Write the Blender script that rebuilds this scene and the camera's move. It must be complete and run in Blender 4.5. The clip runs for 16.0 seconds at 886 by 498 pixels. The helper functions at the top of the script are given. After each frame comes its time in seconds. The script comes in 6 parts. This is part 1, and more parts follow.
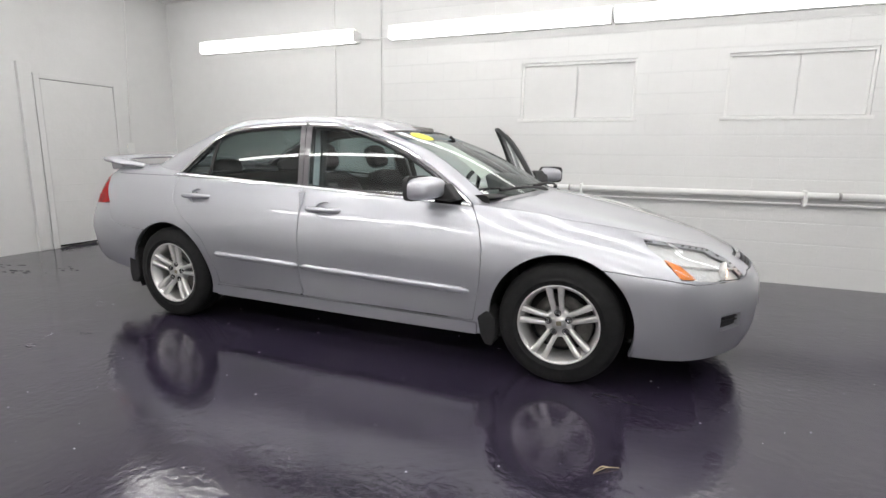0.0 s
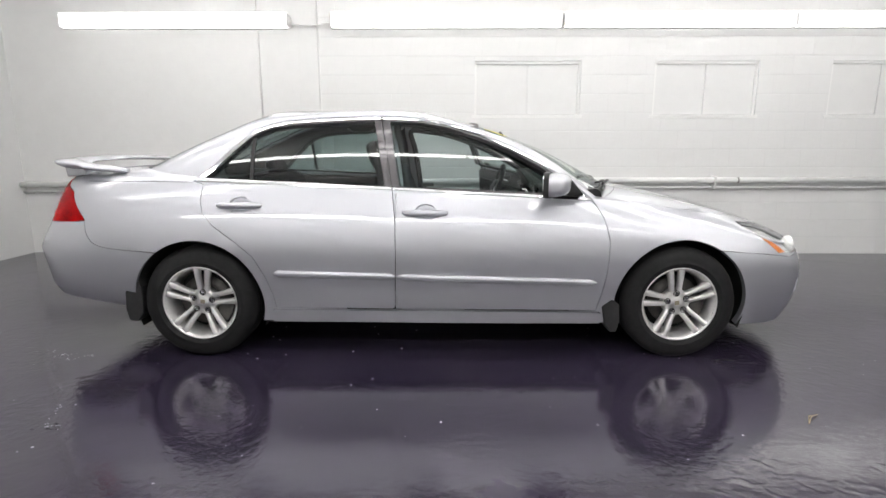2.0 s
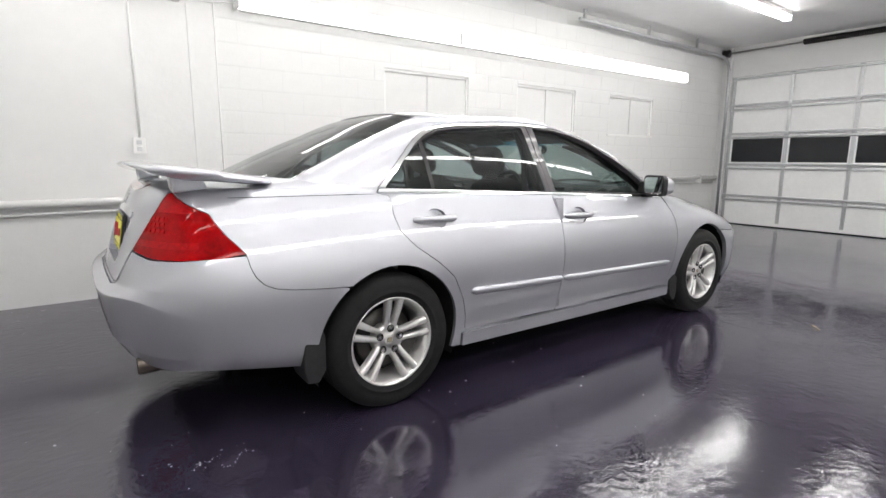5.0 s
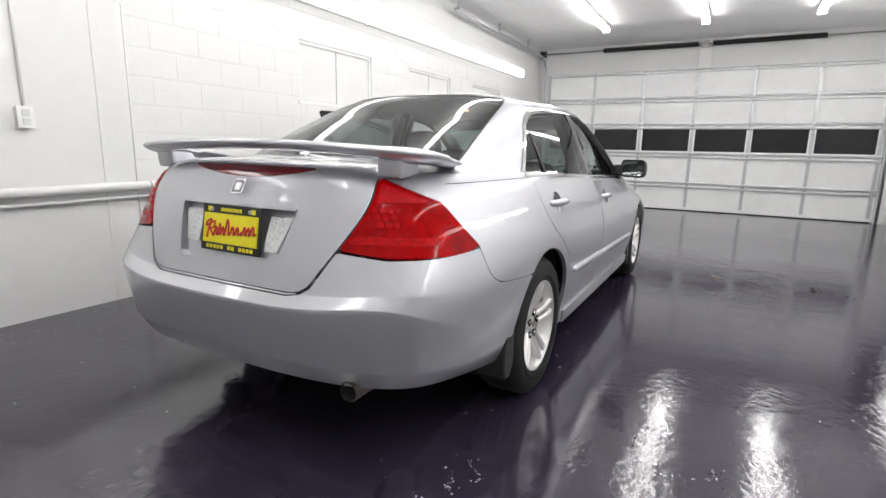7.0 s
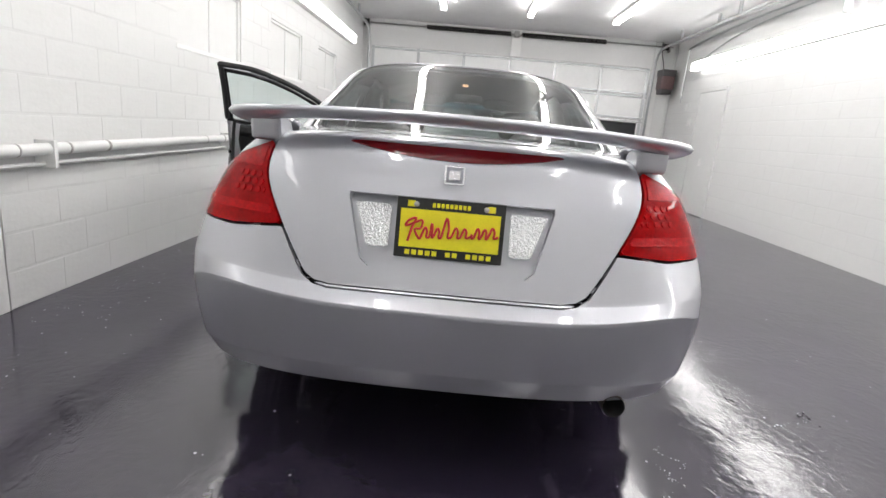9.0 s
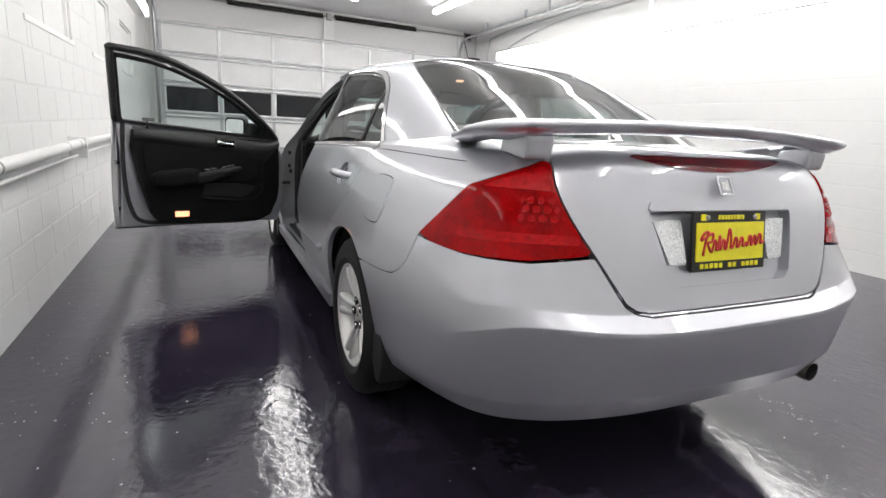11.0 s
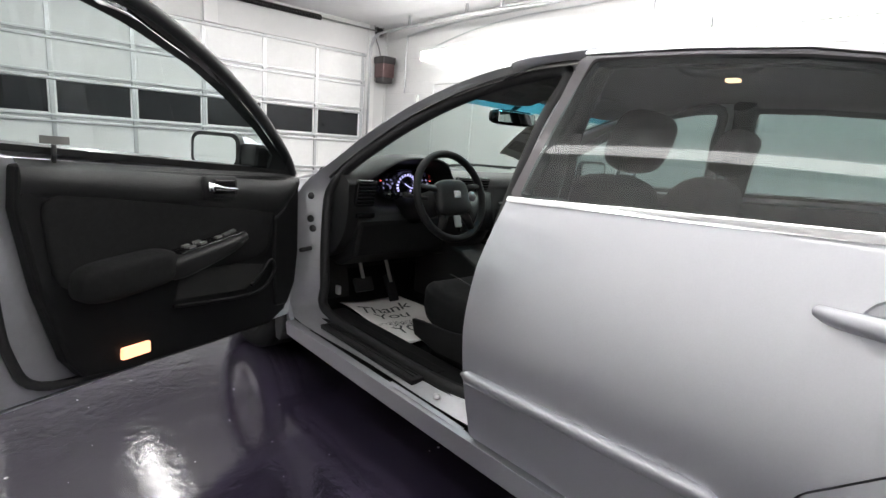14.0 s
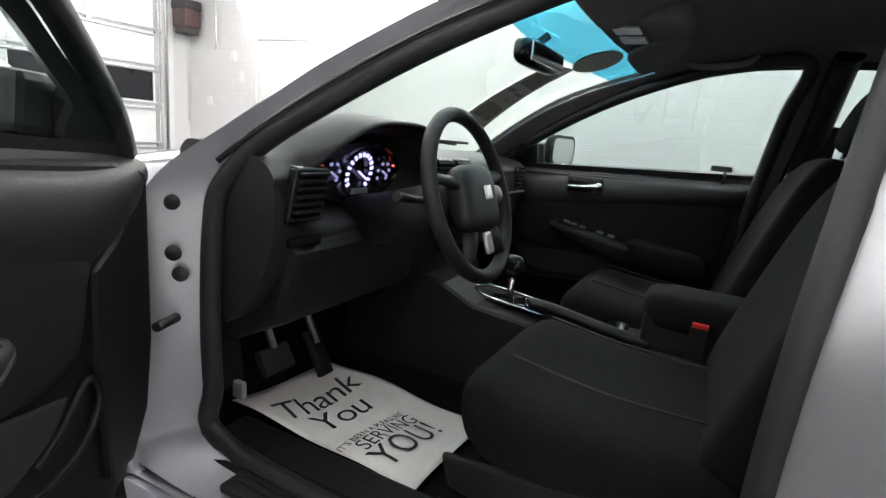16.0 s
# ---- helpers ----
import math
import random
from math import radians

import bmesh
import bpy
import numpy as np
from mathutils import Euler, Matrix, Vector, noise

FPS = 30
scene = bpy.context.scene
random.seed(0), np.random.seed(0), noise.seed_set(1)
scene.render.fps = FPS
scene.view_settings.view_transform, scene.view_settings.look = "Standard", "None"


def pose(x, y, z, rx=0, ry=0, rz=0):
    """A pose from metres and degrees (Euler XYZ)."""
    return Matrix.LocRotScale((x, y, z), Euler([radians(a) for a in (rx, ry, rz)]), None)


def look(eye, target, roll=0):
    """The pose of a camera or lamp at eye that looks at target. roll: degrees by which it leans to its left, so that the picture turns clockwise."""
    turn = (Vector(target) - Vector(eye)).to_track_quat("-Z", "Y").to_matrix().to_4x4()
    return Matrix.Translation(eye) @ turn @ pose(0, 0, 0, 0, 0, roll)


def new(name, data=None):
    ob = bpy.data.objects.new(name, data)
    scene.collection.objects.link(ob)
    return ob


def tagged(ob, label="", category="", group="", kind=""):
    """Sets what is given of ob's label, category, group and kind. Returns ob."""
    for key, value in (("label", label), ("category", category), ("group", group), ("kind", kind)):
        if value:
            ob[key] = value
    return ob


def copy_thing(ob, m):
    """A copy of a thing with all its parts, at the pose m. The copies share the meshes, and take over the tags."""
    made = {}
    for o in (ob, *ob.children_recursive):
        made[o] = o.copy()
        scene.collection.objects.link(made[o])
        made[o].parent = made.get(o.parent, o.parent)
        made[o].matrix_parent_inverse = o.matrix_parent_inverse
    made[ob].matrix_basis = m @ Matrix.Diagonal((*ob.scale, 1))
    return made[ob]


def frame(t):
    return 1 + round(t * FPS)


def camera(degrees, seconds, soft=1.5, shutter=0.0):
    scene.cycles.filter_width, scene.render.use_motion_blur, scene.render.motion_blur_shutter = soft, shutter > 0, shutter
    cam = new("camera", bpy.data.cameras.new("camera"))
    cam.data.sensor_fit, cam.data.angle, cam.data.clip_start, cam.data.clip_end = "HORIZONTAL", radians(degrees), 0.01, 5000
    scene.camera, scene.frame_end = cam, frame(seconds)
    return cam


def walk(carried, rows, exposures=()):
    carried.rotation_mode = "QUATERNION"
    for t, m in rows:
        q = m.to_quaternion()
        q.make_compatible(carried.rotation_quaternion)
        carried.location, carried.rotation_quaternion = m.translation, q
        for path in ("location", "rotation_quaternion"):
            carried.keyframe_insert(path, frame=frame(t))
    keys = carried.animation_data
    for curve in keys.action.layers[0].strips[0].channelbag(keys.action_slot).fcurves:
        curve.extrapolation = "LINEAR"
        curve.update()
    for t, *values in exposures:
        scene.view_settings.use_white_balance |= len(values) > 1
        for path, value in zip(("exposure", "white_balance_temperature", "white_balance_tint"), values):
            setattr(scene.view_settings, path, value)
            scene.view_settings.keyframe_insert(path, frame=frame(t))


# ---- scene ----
cam = camera(81.4, 16.0)
PATH = [
    (0, (1.78, -3.454, 1.197), (1.036, -1.634, 0.829), 0.8),
    (0.5, (1.327, -3.602, 1.187), (0.756, -1.73, 0.776), 0.2),
    (1, (0.928, -3.682, 1.167), (0.512, -1.76, 0.798), 0.8),
    (1.5, (0.487, -3.737, 1.195), (0.31, -1.777, 0.836), 0.0),
    (2, (0.05, -3.695, 1.189), (0.032, -1.731, 0.811), -0.0),
    (2.5, (-0.369, -3.664, 1.174), (-0.242, -1.698, 0.834), 1.1),
    (3, (-0.847, -3.602, 1.202), (-0.489, -1.663, 0.868), 0.7),
    (3.5, (-1.29, -3.463, 1.193), (-0.76, -1.567, 0.84), 0.9),
    (6, (-3.149, -2.295, 1.15), (-1.695, -0.972, 0.783), 1.3),
    (6.5, (-3.384, -1.941, 1.143), (-1.825, -0.753, 0.742), 2.6),
    (7, (-3.612, -1.574, 1.137), (-1.893, -0.629, 0.75), 1.1),
    (7.5, (-3.746, -1.191, 1.109), (-1.927, -0.456, 0.722), 1.1),
    (8, (-3.826, -0.802, 1.114), (-1.948, -0.265, 0.686), 3.7),
    (10.5, (-3.578, 1.081, 1.102), (-1.744, 0.419, 0.657), 2.7),
    (11, (-3.35, 1.387, 1.096), (-1.586, 0.56, 0.644), 3.5),
    (11.5, (-3.037, 1.636, 1.109), (-1.39, 0.607, 0.63), 3.6),
    (12, (-2.662, 1.761, 1.109), (-1.051, 0.654, 0.688), 2.2),
    (12.5, (-2.29, 1.826, 1.118), (-0.708, 0.671, 0.718), 3.4),
    (13, (-1.901, 1.877, 1.122), (-0.387, 0.635, 0.716), 3.3),
    (13.5, (-1.528, 1.888, 1.097), (-0.058, 0.595, 0.691), 3.9),
    (14, (-1.178, 1.845, 1.106), (0.273, 0.527, 0.71), 4.3),
    (14.5, (-0.814, 1.826, 1.089), (0.544, 0.415, 0.683), 3.1),
    (15, (-0.492, 1.712, 1.068), (0.758, 0.198, 0.686), 2.6),
    (15.5, (-0.246, 1.557, 1.06), (0.924, -0.021, 0.683), 4.2),
    (16, (-0.045, 1.42, 1.017), (0.832, -0.327, 0.594), 5.3),
]
walk(cam, [(t, look(eye, target, roll)) for t, eye, target, roll in PATH],
     exposures=[(0.0, -0.04), (1.5, 0.06), (3.5, 0.12), (7.0, 0.26), (8.2, 0.30), (10.5, 0.30), (12.0, 0.52), (13.0, 0.66), (14.5, 0.80), (16.0, 1.16)])

# ---------- world ----------
world = bpy.data.worlds.new("world")
scene.world = world
world.use_nodes = True
world.node_tree.nodes["Background"].inputs[0].default_value = (0.6, 0.65, 0.7, 1)
world.node_tree.nodes["Background"].inputs[1].default_value = 0.05


# ---------- materials ----------
def material(name, color, rough=0.5, metal=0.0, coat=0.0, vary=0.0, vscale=6.0, bump=0.0, bscale=40.0, bdist=0.01,
             rvary=0.0, rscale=3.0, trans=0.0, ior=1.45, emit=None, strength=0.0, island=0.0, obj_random=0.0, coat_rough=0.03, detail=4.0, spec=0.5, coat_ior=1.5):
    """A node material: colour and roughness that vary at two scales, and a fine relief."""
    m = bpy.data.materials.new(name)
    m.use_nodes = True
    nt = m.node_tree
    b = nt.nodes["Principled BSDF"]
    b.inputs["Base Color"].default_value = (*color, 1)
    b.inputs["Roughness"].default_value = rough
    b.inputs["Metallic"].default_value = metal
    b.inputs["IOR"].default_value = ior
    b.inputs["Coat Weight"].default_value = coat
    b.inputs["Coat IOR"].default_value = coat_ior
    b.inputs["Specular IOR Level"].default_value = spec
    b.inputs["Coat Roughness"].default_value = coat_rough
    b.inputs["Transmission Weight"].default_value = trans
    if emit:
        b.inputs["Emission Color"].default_value = (*emit, 1)
        b.inputs["Emission Strength"].default_value = strength
    link = nt.links.new
    tc = nt.nodes.new("ShaderNodeTexCoord")

    def tex(scale, det=4.0, rough_=0.6):
        n = nt.nodes.new("ShaderNodeTexNoise")
        n.inputs["Scale"].default_value = scale
        n.inputs["Detail"].default_value = det
        n.inputs["Roughness"].default_value = rough_
        link(tc.outputs["Object"], n.inputs["Vector"])
        return n.outputs["Fac"]

    def span(sock, lo, hi):
        n = nt.nodes.new("ShaderNodeMapRange")
        n.inputs["From Min"].default_value, n.inputs["From Max"].default_value = 0.3, 0.7
        n.inputs["To Min"].default_value, n.inputs["To Max"].default_value = lo, hi
        link(sock, n.inputs["Value"])
        return n.outputs["Result"]

    def times(a, c):
        n = nt.nodes.new("ShaderNodeMath")
        n.operation = "MULTIPLY"
        link(a, n.inputs[0])
        link(c, n.inputs[1])
        return n.outputs[0]

    if vary or obj_random:
        f = span(tex(vscale, detail), 1 - vary, 1 + vary)
        f = times(f, span(tex(vscale * 7, 2.0), 1 - vary * 0.6, 1 + vary * 0.6))
        if obj_random:
            oi = nt.nodes.new("ShaderNodeObjectInfo")
            r = nt.nodes.new("ShaderNodeMapRange")
            r.inputs["To Min"].default_value, r.inputs["To Max"].default_value = 1 - obj_random, 1 + obj_random
            link(oi.outputs["Random"], r.inputs["Value"])
            f = times(f, r.outputs["Result"])
        v = nt.nodes.new("ShaderNodeVectorMath")
        v.operation = "SCALE"
        v.inputs[0].default_value = color
        link(f, v.inputs["Scale"])
        link(v.outputs[0], b.inputs["Base Color"])
    if rvary:
        link(span(tex(rscale, 5.0), max(0.0, rough - rvary), min(1.0, rough + rvary)), b.inputs["Roughness"])
    if bump:
        n = nt.nodes.new("ShaderNodeBump")
        n.inputs["Strength"].default_value = bump
        n.inputs["Distance"].default_value = bdist
        link(tex(bscale, detail), n.inputs["Height"])
        link(n.outputs[0], b.inputs["Normal"])
    return m


def thin_glass(name, tint, gloss=0.1):
    """A thin pane: it lets tinted light straight through and mirrors a little, more at a slant."""
    m = bpy.data.materials.new(name)
    m.use_nodes = True
    nt = m.node_tree
    nt.nodes.clear()
    out = nt.nodes.new("ShaderNodeOutputMaterial")
    mix = nt.nodes.new("ShaderNodeMixShader")
    clear = nt.nodes.new("ShaderNodeBsdfTransparent")
    clear.inputs[0].default_value = (*tint, 1)
    shine = nt.nodes.new("ShaderNodeBsdfGlossy")
    shine.inputs["Roughness"].default_value = 0.01
    slant = nt.nodes.new("ShaderNodeLayerWeight")
    steep = nt.nodes.new("ShaderNodeMath")
    steep.operation = "POWER"
    steep.inputs[1].default_value = 4.5
    nt.links.new(slant.outputs["Facing"], steep.inputs[0])
    up = nt.nodes.new("ShaderNodeMath")
    up.operation = "MULTIPLY_ADD"
    up.inputs[1].default_value, up.inputs[2].default_value = 0.8, gloss
    nt.links.new(steep.outputs[0], up.inputs[0])
    nt.links.new(up.outputs[0], mix.inputs[0])
    nt.links.new(clear.outputs[0], mix.inputs[1])
    nt.links.new(shine.outputs[0], mix.inputs[2])
    nt.links.new(mix.outputs[0], out.inputs[0])
    return m


M = {}
M["paint"] = material("silver_paint", (0.51, 0.517, 0.555), 0.42, 0.78, 1.0, vary=0.02, vscale=300, coat_rough=0.012, coat_ior=1.7)
M["wall"] = material("white_wall_paint", (0.70, 0.70, 0.695), 0.55, vary=0.02, vscale=1.5, bump=0.25, bscale=25, bdist=0.006)
M["block"] = material("white_block_paint", (0.70, 0.70, 0.695), 0.5, vary=0.015, vscale=2.0, bump=0.3, bscale=30, bdist=0.006, obj_random=0.004)
M["joint"] = material("white_joint_paint", (0.67, 0.67, 0.665), 0.6, vary=0.02, bump=0.3, bscale=30)
M["ceiling"] = material("ceiling_paint", (0.86, 0.86, 0.86), 0.7, vary=0.03, vscale=1.2, bump=0.1, bscale=15)
M["white_metal"] = material("white_enamel", (0.78, 0.78, 0.77), 0.35, vary=0.02, bump=0.03, bscale=12)
M["door_panel"] = material("garage_panel_paint", (0.88, 0.885, 0.88), 0.35, vary=0.03, vscale=2.5, bump=0.06, bscale=60)
M["rail_metal"] = material("galvanised_steel", (0.55, 0.56, 0.57), 0.35, 0.9, vary=0.08, vscale=20)
M["dark_pane"] = material("night_pane", (0.012, 0.013, 0.016), 0.12, vary=0.1)
M["tube"] = material("lit_tube", (1, 1, 1), 0.5, emit=(1.0, 0.985, 0.965), strength=16.5)
M["wall_tube"] = material("lit_wall_tube", (1, 1, 1), 0.5, emit=(1.0, 0.985, 0.965), strength=3.6)
M["far_tube"] = material("lit_far_tube", (1, 1, 1), 0.5, emit=(1.0, 0.985, 0.965), strength=12.0)
M["black"] = material("black_plastic", (0.018, 0.018, 0.019), 0.5, vary=0.15, vscale=30, bump=0.15, bscale=350, bdist=0.002)
M["rubber"] = material("tyre_rubber", (0.013, 0.013, 0.0135), 0.65, spec=0.3, vary=0.2, vscale=25, bump=0.2, bscale=120, bdist=0.003)
M["rim"] = material("alloy_silver", (0.74, 0.73, 0.72), 0.34, 0.7, 0.6, vary=0.03, vscale=40)
M["chrome"] = material("chrome", (0.82, 0.82, 0.83), 0.08, 1.0)
M["exhaust_metal"] = material("heat_stained_steel", (0.17, 0.145, 0.125), 0.32, 1.0, vary=0.2, vscale=30)
M["steel"] = material("brushed_steel", (0.45, 0.44, 0.43), 0.35, 1.0, vary=0.1, vscale=60)
M["pillar"] = material("pillar_trim", (0.105, 0.098, 0.105), 0.28, 0.4, 0.6, vary=0.05, vscale=80)
M["side_glass"] = thin_glass("side_glass", (0.40, 0.48, 0.47), 0.07)
M["clear_glass"] = thin_glass("clear_glass", (0.64, 0.73, 0.70), 0.06)
M["door_glass"] = thin_glass("door_glass", (0.66, 0.73, 0.72), 0.05)
M["rear_glass"] = thin_glass("rear_glass", (0.40, 0.46, 0.45), 0.11)


# ---------- mesh helpers ----------
def part(name, data, mat, parent=None, label=""):
    """Links a bmesh, or (verts, faces) with or without normals, as ONE mesh object under a thing or a part."""
    if isinstance(data, bmesh.types.BMesh):
        me = bpy.data.meshes.new(name)
        data.to_mesh(me)
        data.free()
    elif isinstance(data, bpy.types.Mesh):
        me = data
    else:
        me = bpy.data.meshes.new(name)
        me.from_pydata([tuple(map(float, v)) for v in data[0]], [], data[1])
        if len(data) > 2:
            me.shade_smooth()
            me.normals_split_custom_set_from_vertices([tuple(map(float, n)) for n in data[2]])
    if mat and not me.materials:
        me.materials.append(M[mat] if isinstance(mat, str) else mat)
    ob = new(name, me)
    if parent:
        ob.parent = parent
    if label:
        tagged(ob, label)
    return ob


def thing(name, label, category, group="", kind="", at=(0, 0, 0)):
    ob = new(name)
    ob.location = at
    return tagged(ob, label, category, group, kind)


def box(x0, x1, y0, y1, z0, z1, bevel=0.0, seg=2, bm=None):
    own = bmesh.new()
    bmesh.ops.create_cube(own, size=1, matrix=Matrix.Translation(((x0 + x1) / 2, (y0 + y1) / 2, (z0 + z1) / 2)) @ Matrix.Diagonal((abs(x1 - x0), abs(y1 - y0), abs(z1 - z0), 1)))
    if bevel:
        bmesh.ops.bevel(own, geom=own.edges[:], offset=bevel, segments=seg, affect="EDGES", profile=0.6)
        for f in own.faces:
            f.smooth = seg > 2
    return merge(bm, own)


def merge(bm, own):
    if bm is None:
        return own
    me = bpy.data.meshes.new("tmp")
    own.to_mesh(me)
    own.free()
    bm.from_mesh(me)
    bpy.data.meshes.remove(me)
    return bm


def turned(bm, m):
    bmesh.ops.transform(bm, matrix=m, verts=bm.verts[:])
    return bm


def tube(points, radius, sides=10, bm=None, closed=False, caps=True, flat=1.0):
    """A round bar along a run of points; radius may be a list."""
    own = bmesh.new()
    pts = [Vector(p) for p in points]
    n = len(pts)
    rings, ref = [], None
    for i, p in enumerate(pts):
        a = pts[i - 1] if (i or closed) else p
        c = pts[(i + 1) % n] if (i < n - 1 or closed) else p
        d = (c - a).normalized()
        if ref is None:
            ref = d.orthogonal().normalized()
        ref = (ref - d * ref.dot(d)).normalized()
        side = d.cross(ref)
        r = radius[i] if isinstance(radius, (list, tuple)) else radius
        rings.append([own.verts.new(p + r * (math.cos(k * math.tau / sides) * ref + flat * math.sin(k * math.tau / sides) * side)) for k in range(sides)])
    for i in range(n if closed else n - 1):
        a, c = rings[i], rings[(i + 1) % n]
        for k in range(sides):
            own.faces.new((a[k], a[(k + 1) % sides], c[(k + 1) % sides], c[k])).smooth = True
    if caps and not closed:
        own.faces.new(rings[0][::-1])
        own.faces.new(rings[-1])
    bmesh.ops.recalc_face_normals(own, faces=own.faces[:])
    return merge(bm, own)


def lathe(profile, axis="y", steps=48, at=(0, 0, 0), bm=None, closed=False):
    """Turns (radius, offset) pairs round an axis through at."""
    own = bmesh.new()
    rings = []
    for r, o in profile:
        ring = []
        for k in range(steps):
            c, s_ = math.cos(k * math.tau / steps), math.sin(k * math.tau / steps)
            v = {"y": (r * c, o, r * s_), "x": (o, r * c, r * s_), "z": (r * c, r * s_, o)}[axis]
            ring.append(own.verts.new(Vector(v) + Vector(at)))
        rings.append(ring)
    pairs = list(zip(rings, rings[1:])) + ([(rings[-1], rings[0])] if closed else [])
    for a, c in pairs:
        for k in range(steps):
            own.faces.new((a[k], a[(k + 1) % steps], c[(k + 1) % steps], c[k])).smooth = True
    bmesh.ops.recalc_face_normals(own, faces=own.faces[:])
    return merge(bm, own)


def smooth_run(pts, n=8, closed=False):
    """A Catmull-Rom run through points."""
    p = [Vector(q) for q in pts]
    out, m = [], len(p)
    for i in range(m if closed else m - 1):
        a, b_, c, d = (p[(i - 1) % m], p[i], p[(i + 1) % m], p[(i + 2) % m]) if closed else (p[max(i - 1, 0)], p[i], p[i + 1], p[min(i + 2, m - 1)])
        for k in range(n):
            t = k / n
            out.append(0.5 * ((2 * b_) + (c - a) * t + (2 * a - 5 * b_ + 4 * c - d) * t * t + (3 * b_ - a - 3 * c + d) * t ** 3))
    if not closed:
        out.append(p[-1])
    return out


def extrude_outline(pts2, axis, d0, d1, bevel=0.0, bm=None, seg=2):
    """A closed outline in the plane across an axis, made solid from d0 to d1."""
    own = bmesh.new()
    put = {"x": lambda a, c, d: (d, a, c), "y": lambda a, c, d: (a, d, c), "z": lambda a, c, d: (a, c, d)}[axis]
    lo = [own.verts.new(put(a, c, d0)) for a, c in pts2]
    hi = [own.verts.new(put(a, c, d1)) for a, c in pts2]
    n = len(pts2)
    own.faces.new(lo)
    own.faces.new(hi[::-1])
    for i in range(n):
        own.faces.new((lo[i], hi[i], hi[(i + 1) % n], lo[(i + 1) % n]))
    bmesh.ops.recalc_face_normals(own, faces=own.faces[:])
    if bevel:
        edges = [e for e in own.edges if len(e.link_faces) == 2 and e.calc_face_angle(0) > 0.6]
        bmesh.ops.bevel(own, geom=edges, offset=bevel, segments=seg, affect="EDGES", profile=0.6)
    return merge(bm, own)


# ---------- the room ----------
X0, X1, Y0, Y1, ZC = -4.83, 7.53, -4.235, 2.25, 3.2


def floor_material():
    m = bpy.data.materials.new("sealed_floor")
    m.use_nodes = True
    nt, link = m.node_tree, m.node_tree.links.new
    b = nt.nodes["Principled BSDF"]
    tc = nt.nodes.new("ShaderNodeTexCoord")

    def tex(scale, det, rough=0.6, dist=0.0):
        n = nt.nodes.new("ShaderNodeTexNoise")
        for k, v in (("Scale", scale), ("Detail", det), ("Roughness", rough), ("Distortion", dist)):
            n.inputs[k].default_value = v
        link(tc.outputs["Object"], n.inputs["Vector"])
        return n.outputs["Fac"]

    def ramp(sock, stops):
        n = nt.nodes.new("ShaderNodeValToRGB")
        while len(n.color_ramp.elements) < len(stops):
            n.color_ramp.elements.new(0.5)
        for e, (p, c) in zip(n.color_ramp.elements, stops):
            e.position, e.color = p, (*c, 1)
        link(sock, n.inputs[0])
        return n.outputs[0]

    base = ramp(tex(0.9, 6), [(0.3, (0.020, 0.0155, 0.031)), (0.55, (0.034, 0.027, 0.047)), (0.75, (0.068, 0.059, 0.084))])
    grit = nt.nodes.new("ShaderNodeTexVoronoi")
    grit.inputs["Scale"].default_value = 9.0
    link(tc.outputs["Object"], grit.inputs["Vector"])
    dots = ramp(grit.outputs["Distance"], [(0.0, (1, 1, 1)), (0.045, (1, 1, 1)), (0.060, (0, 0, 0))])
    some = ramp(grit.outputs["Color"], [(0.0, (0, 0, 0)), (0.52, (0, 0, 0)), (0.56, (0.9, 0.9, 0.92))])
    pick = nt.nodes.new("ShaderNodeMix")
    pick.data_type, pick.blend_type = "RGBA", "MULTIPLY"
    pick.inputs["Factor"].default_value = 1.0
    link(dots, pick.inputs["A"])
    link(some, pick.inputs["B"])
    specks = pick.outputs["Result"]
    add = nt.nodes.new("ShaderNodeMix")
    add.data_type, add.blend_type = "RGBA", "ADD"
    add.inputs["Factor"].default_value = 0.5
    link(base, add.inputs["A"])
    link(specks, add.inputs["B"])
    link(add.outputs["Result"], b.inputs["Base Color"])
    r = ramp(tex(1.6, 8, 0.65, 0.4), [(0.35, (0.03, 0.03, 0.03)), (0.58, (0.06, 0.06, 0.06)), (0.80, (0.15, 0.15, 0.15))])
    link(r, b.inputs["Roughness"])
    b.inputs["IOR"].default_value = 1.78
    # long soft waves, and patches of fine ripple
    patch = ramp(tex(1.3, 3, 0.5, 0.5), [(0.40, (0.15, 0.15, 0.15)), (0.60, (1, 1, 1))])
    ripple = nt.nodes.new("ShaderNodeMath")
    ripple.operation = "MULTIPLY"
    link(tex(26, 3, 0.5, 0.3), ripple.inputs[0])
    link(patch, ripple.inputs[1])
    h = nt.nodes.new("ShaderNodeMath")
    h.operation = "MULTIPLY_ADD"
    h.inputs[1].default_value = 2.2
    link(ripple.outputs[0], h.inputs[0])
    wave = nt.nodes.new("ShaderNodeMath")
    wave.operation = "MULTIPLY"
    wave.inputs[1].default_value = 1.4
    link(tex(6, 3, 0.55, 0.5), wave.inputs[0])
    link(wave.outputs[0], h.inputs[2])
    fine = nt.nodes.new("ShaderNodeMath")
    fine.operation = "MULTIPLY_ADD"
    fine.inputs[1].default_value = 0.16
    link(tex(240, 2, 0.6), fine.inputs[0])
    link(h.outputs[0], fine.inputs[2])
    h = fine
    n = nt.nodes.new("ShaderNodeBump")
    n.inputs["Strength"].default_value = 0.3
    n.inputs["Distance"].default_value = 0.0032
    link(h.outputs[0], n.inputs["Height"])
    link(n.outputs[0], b.inputs["Normal"])
    return m


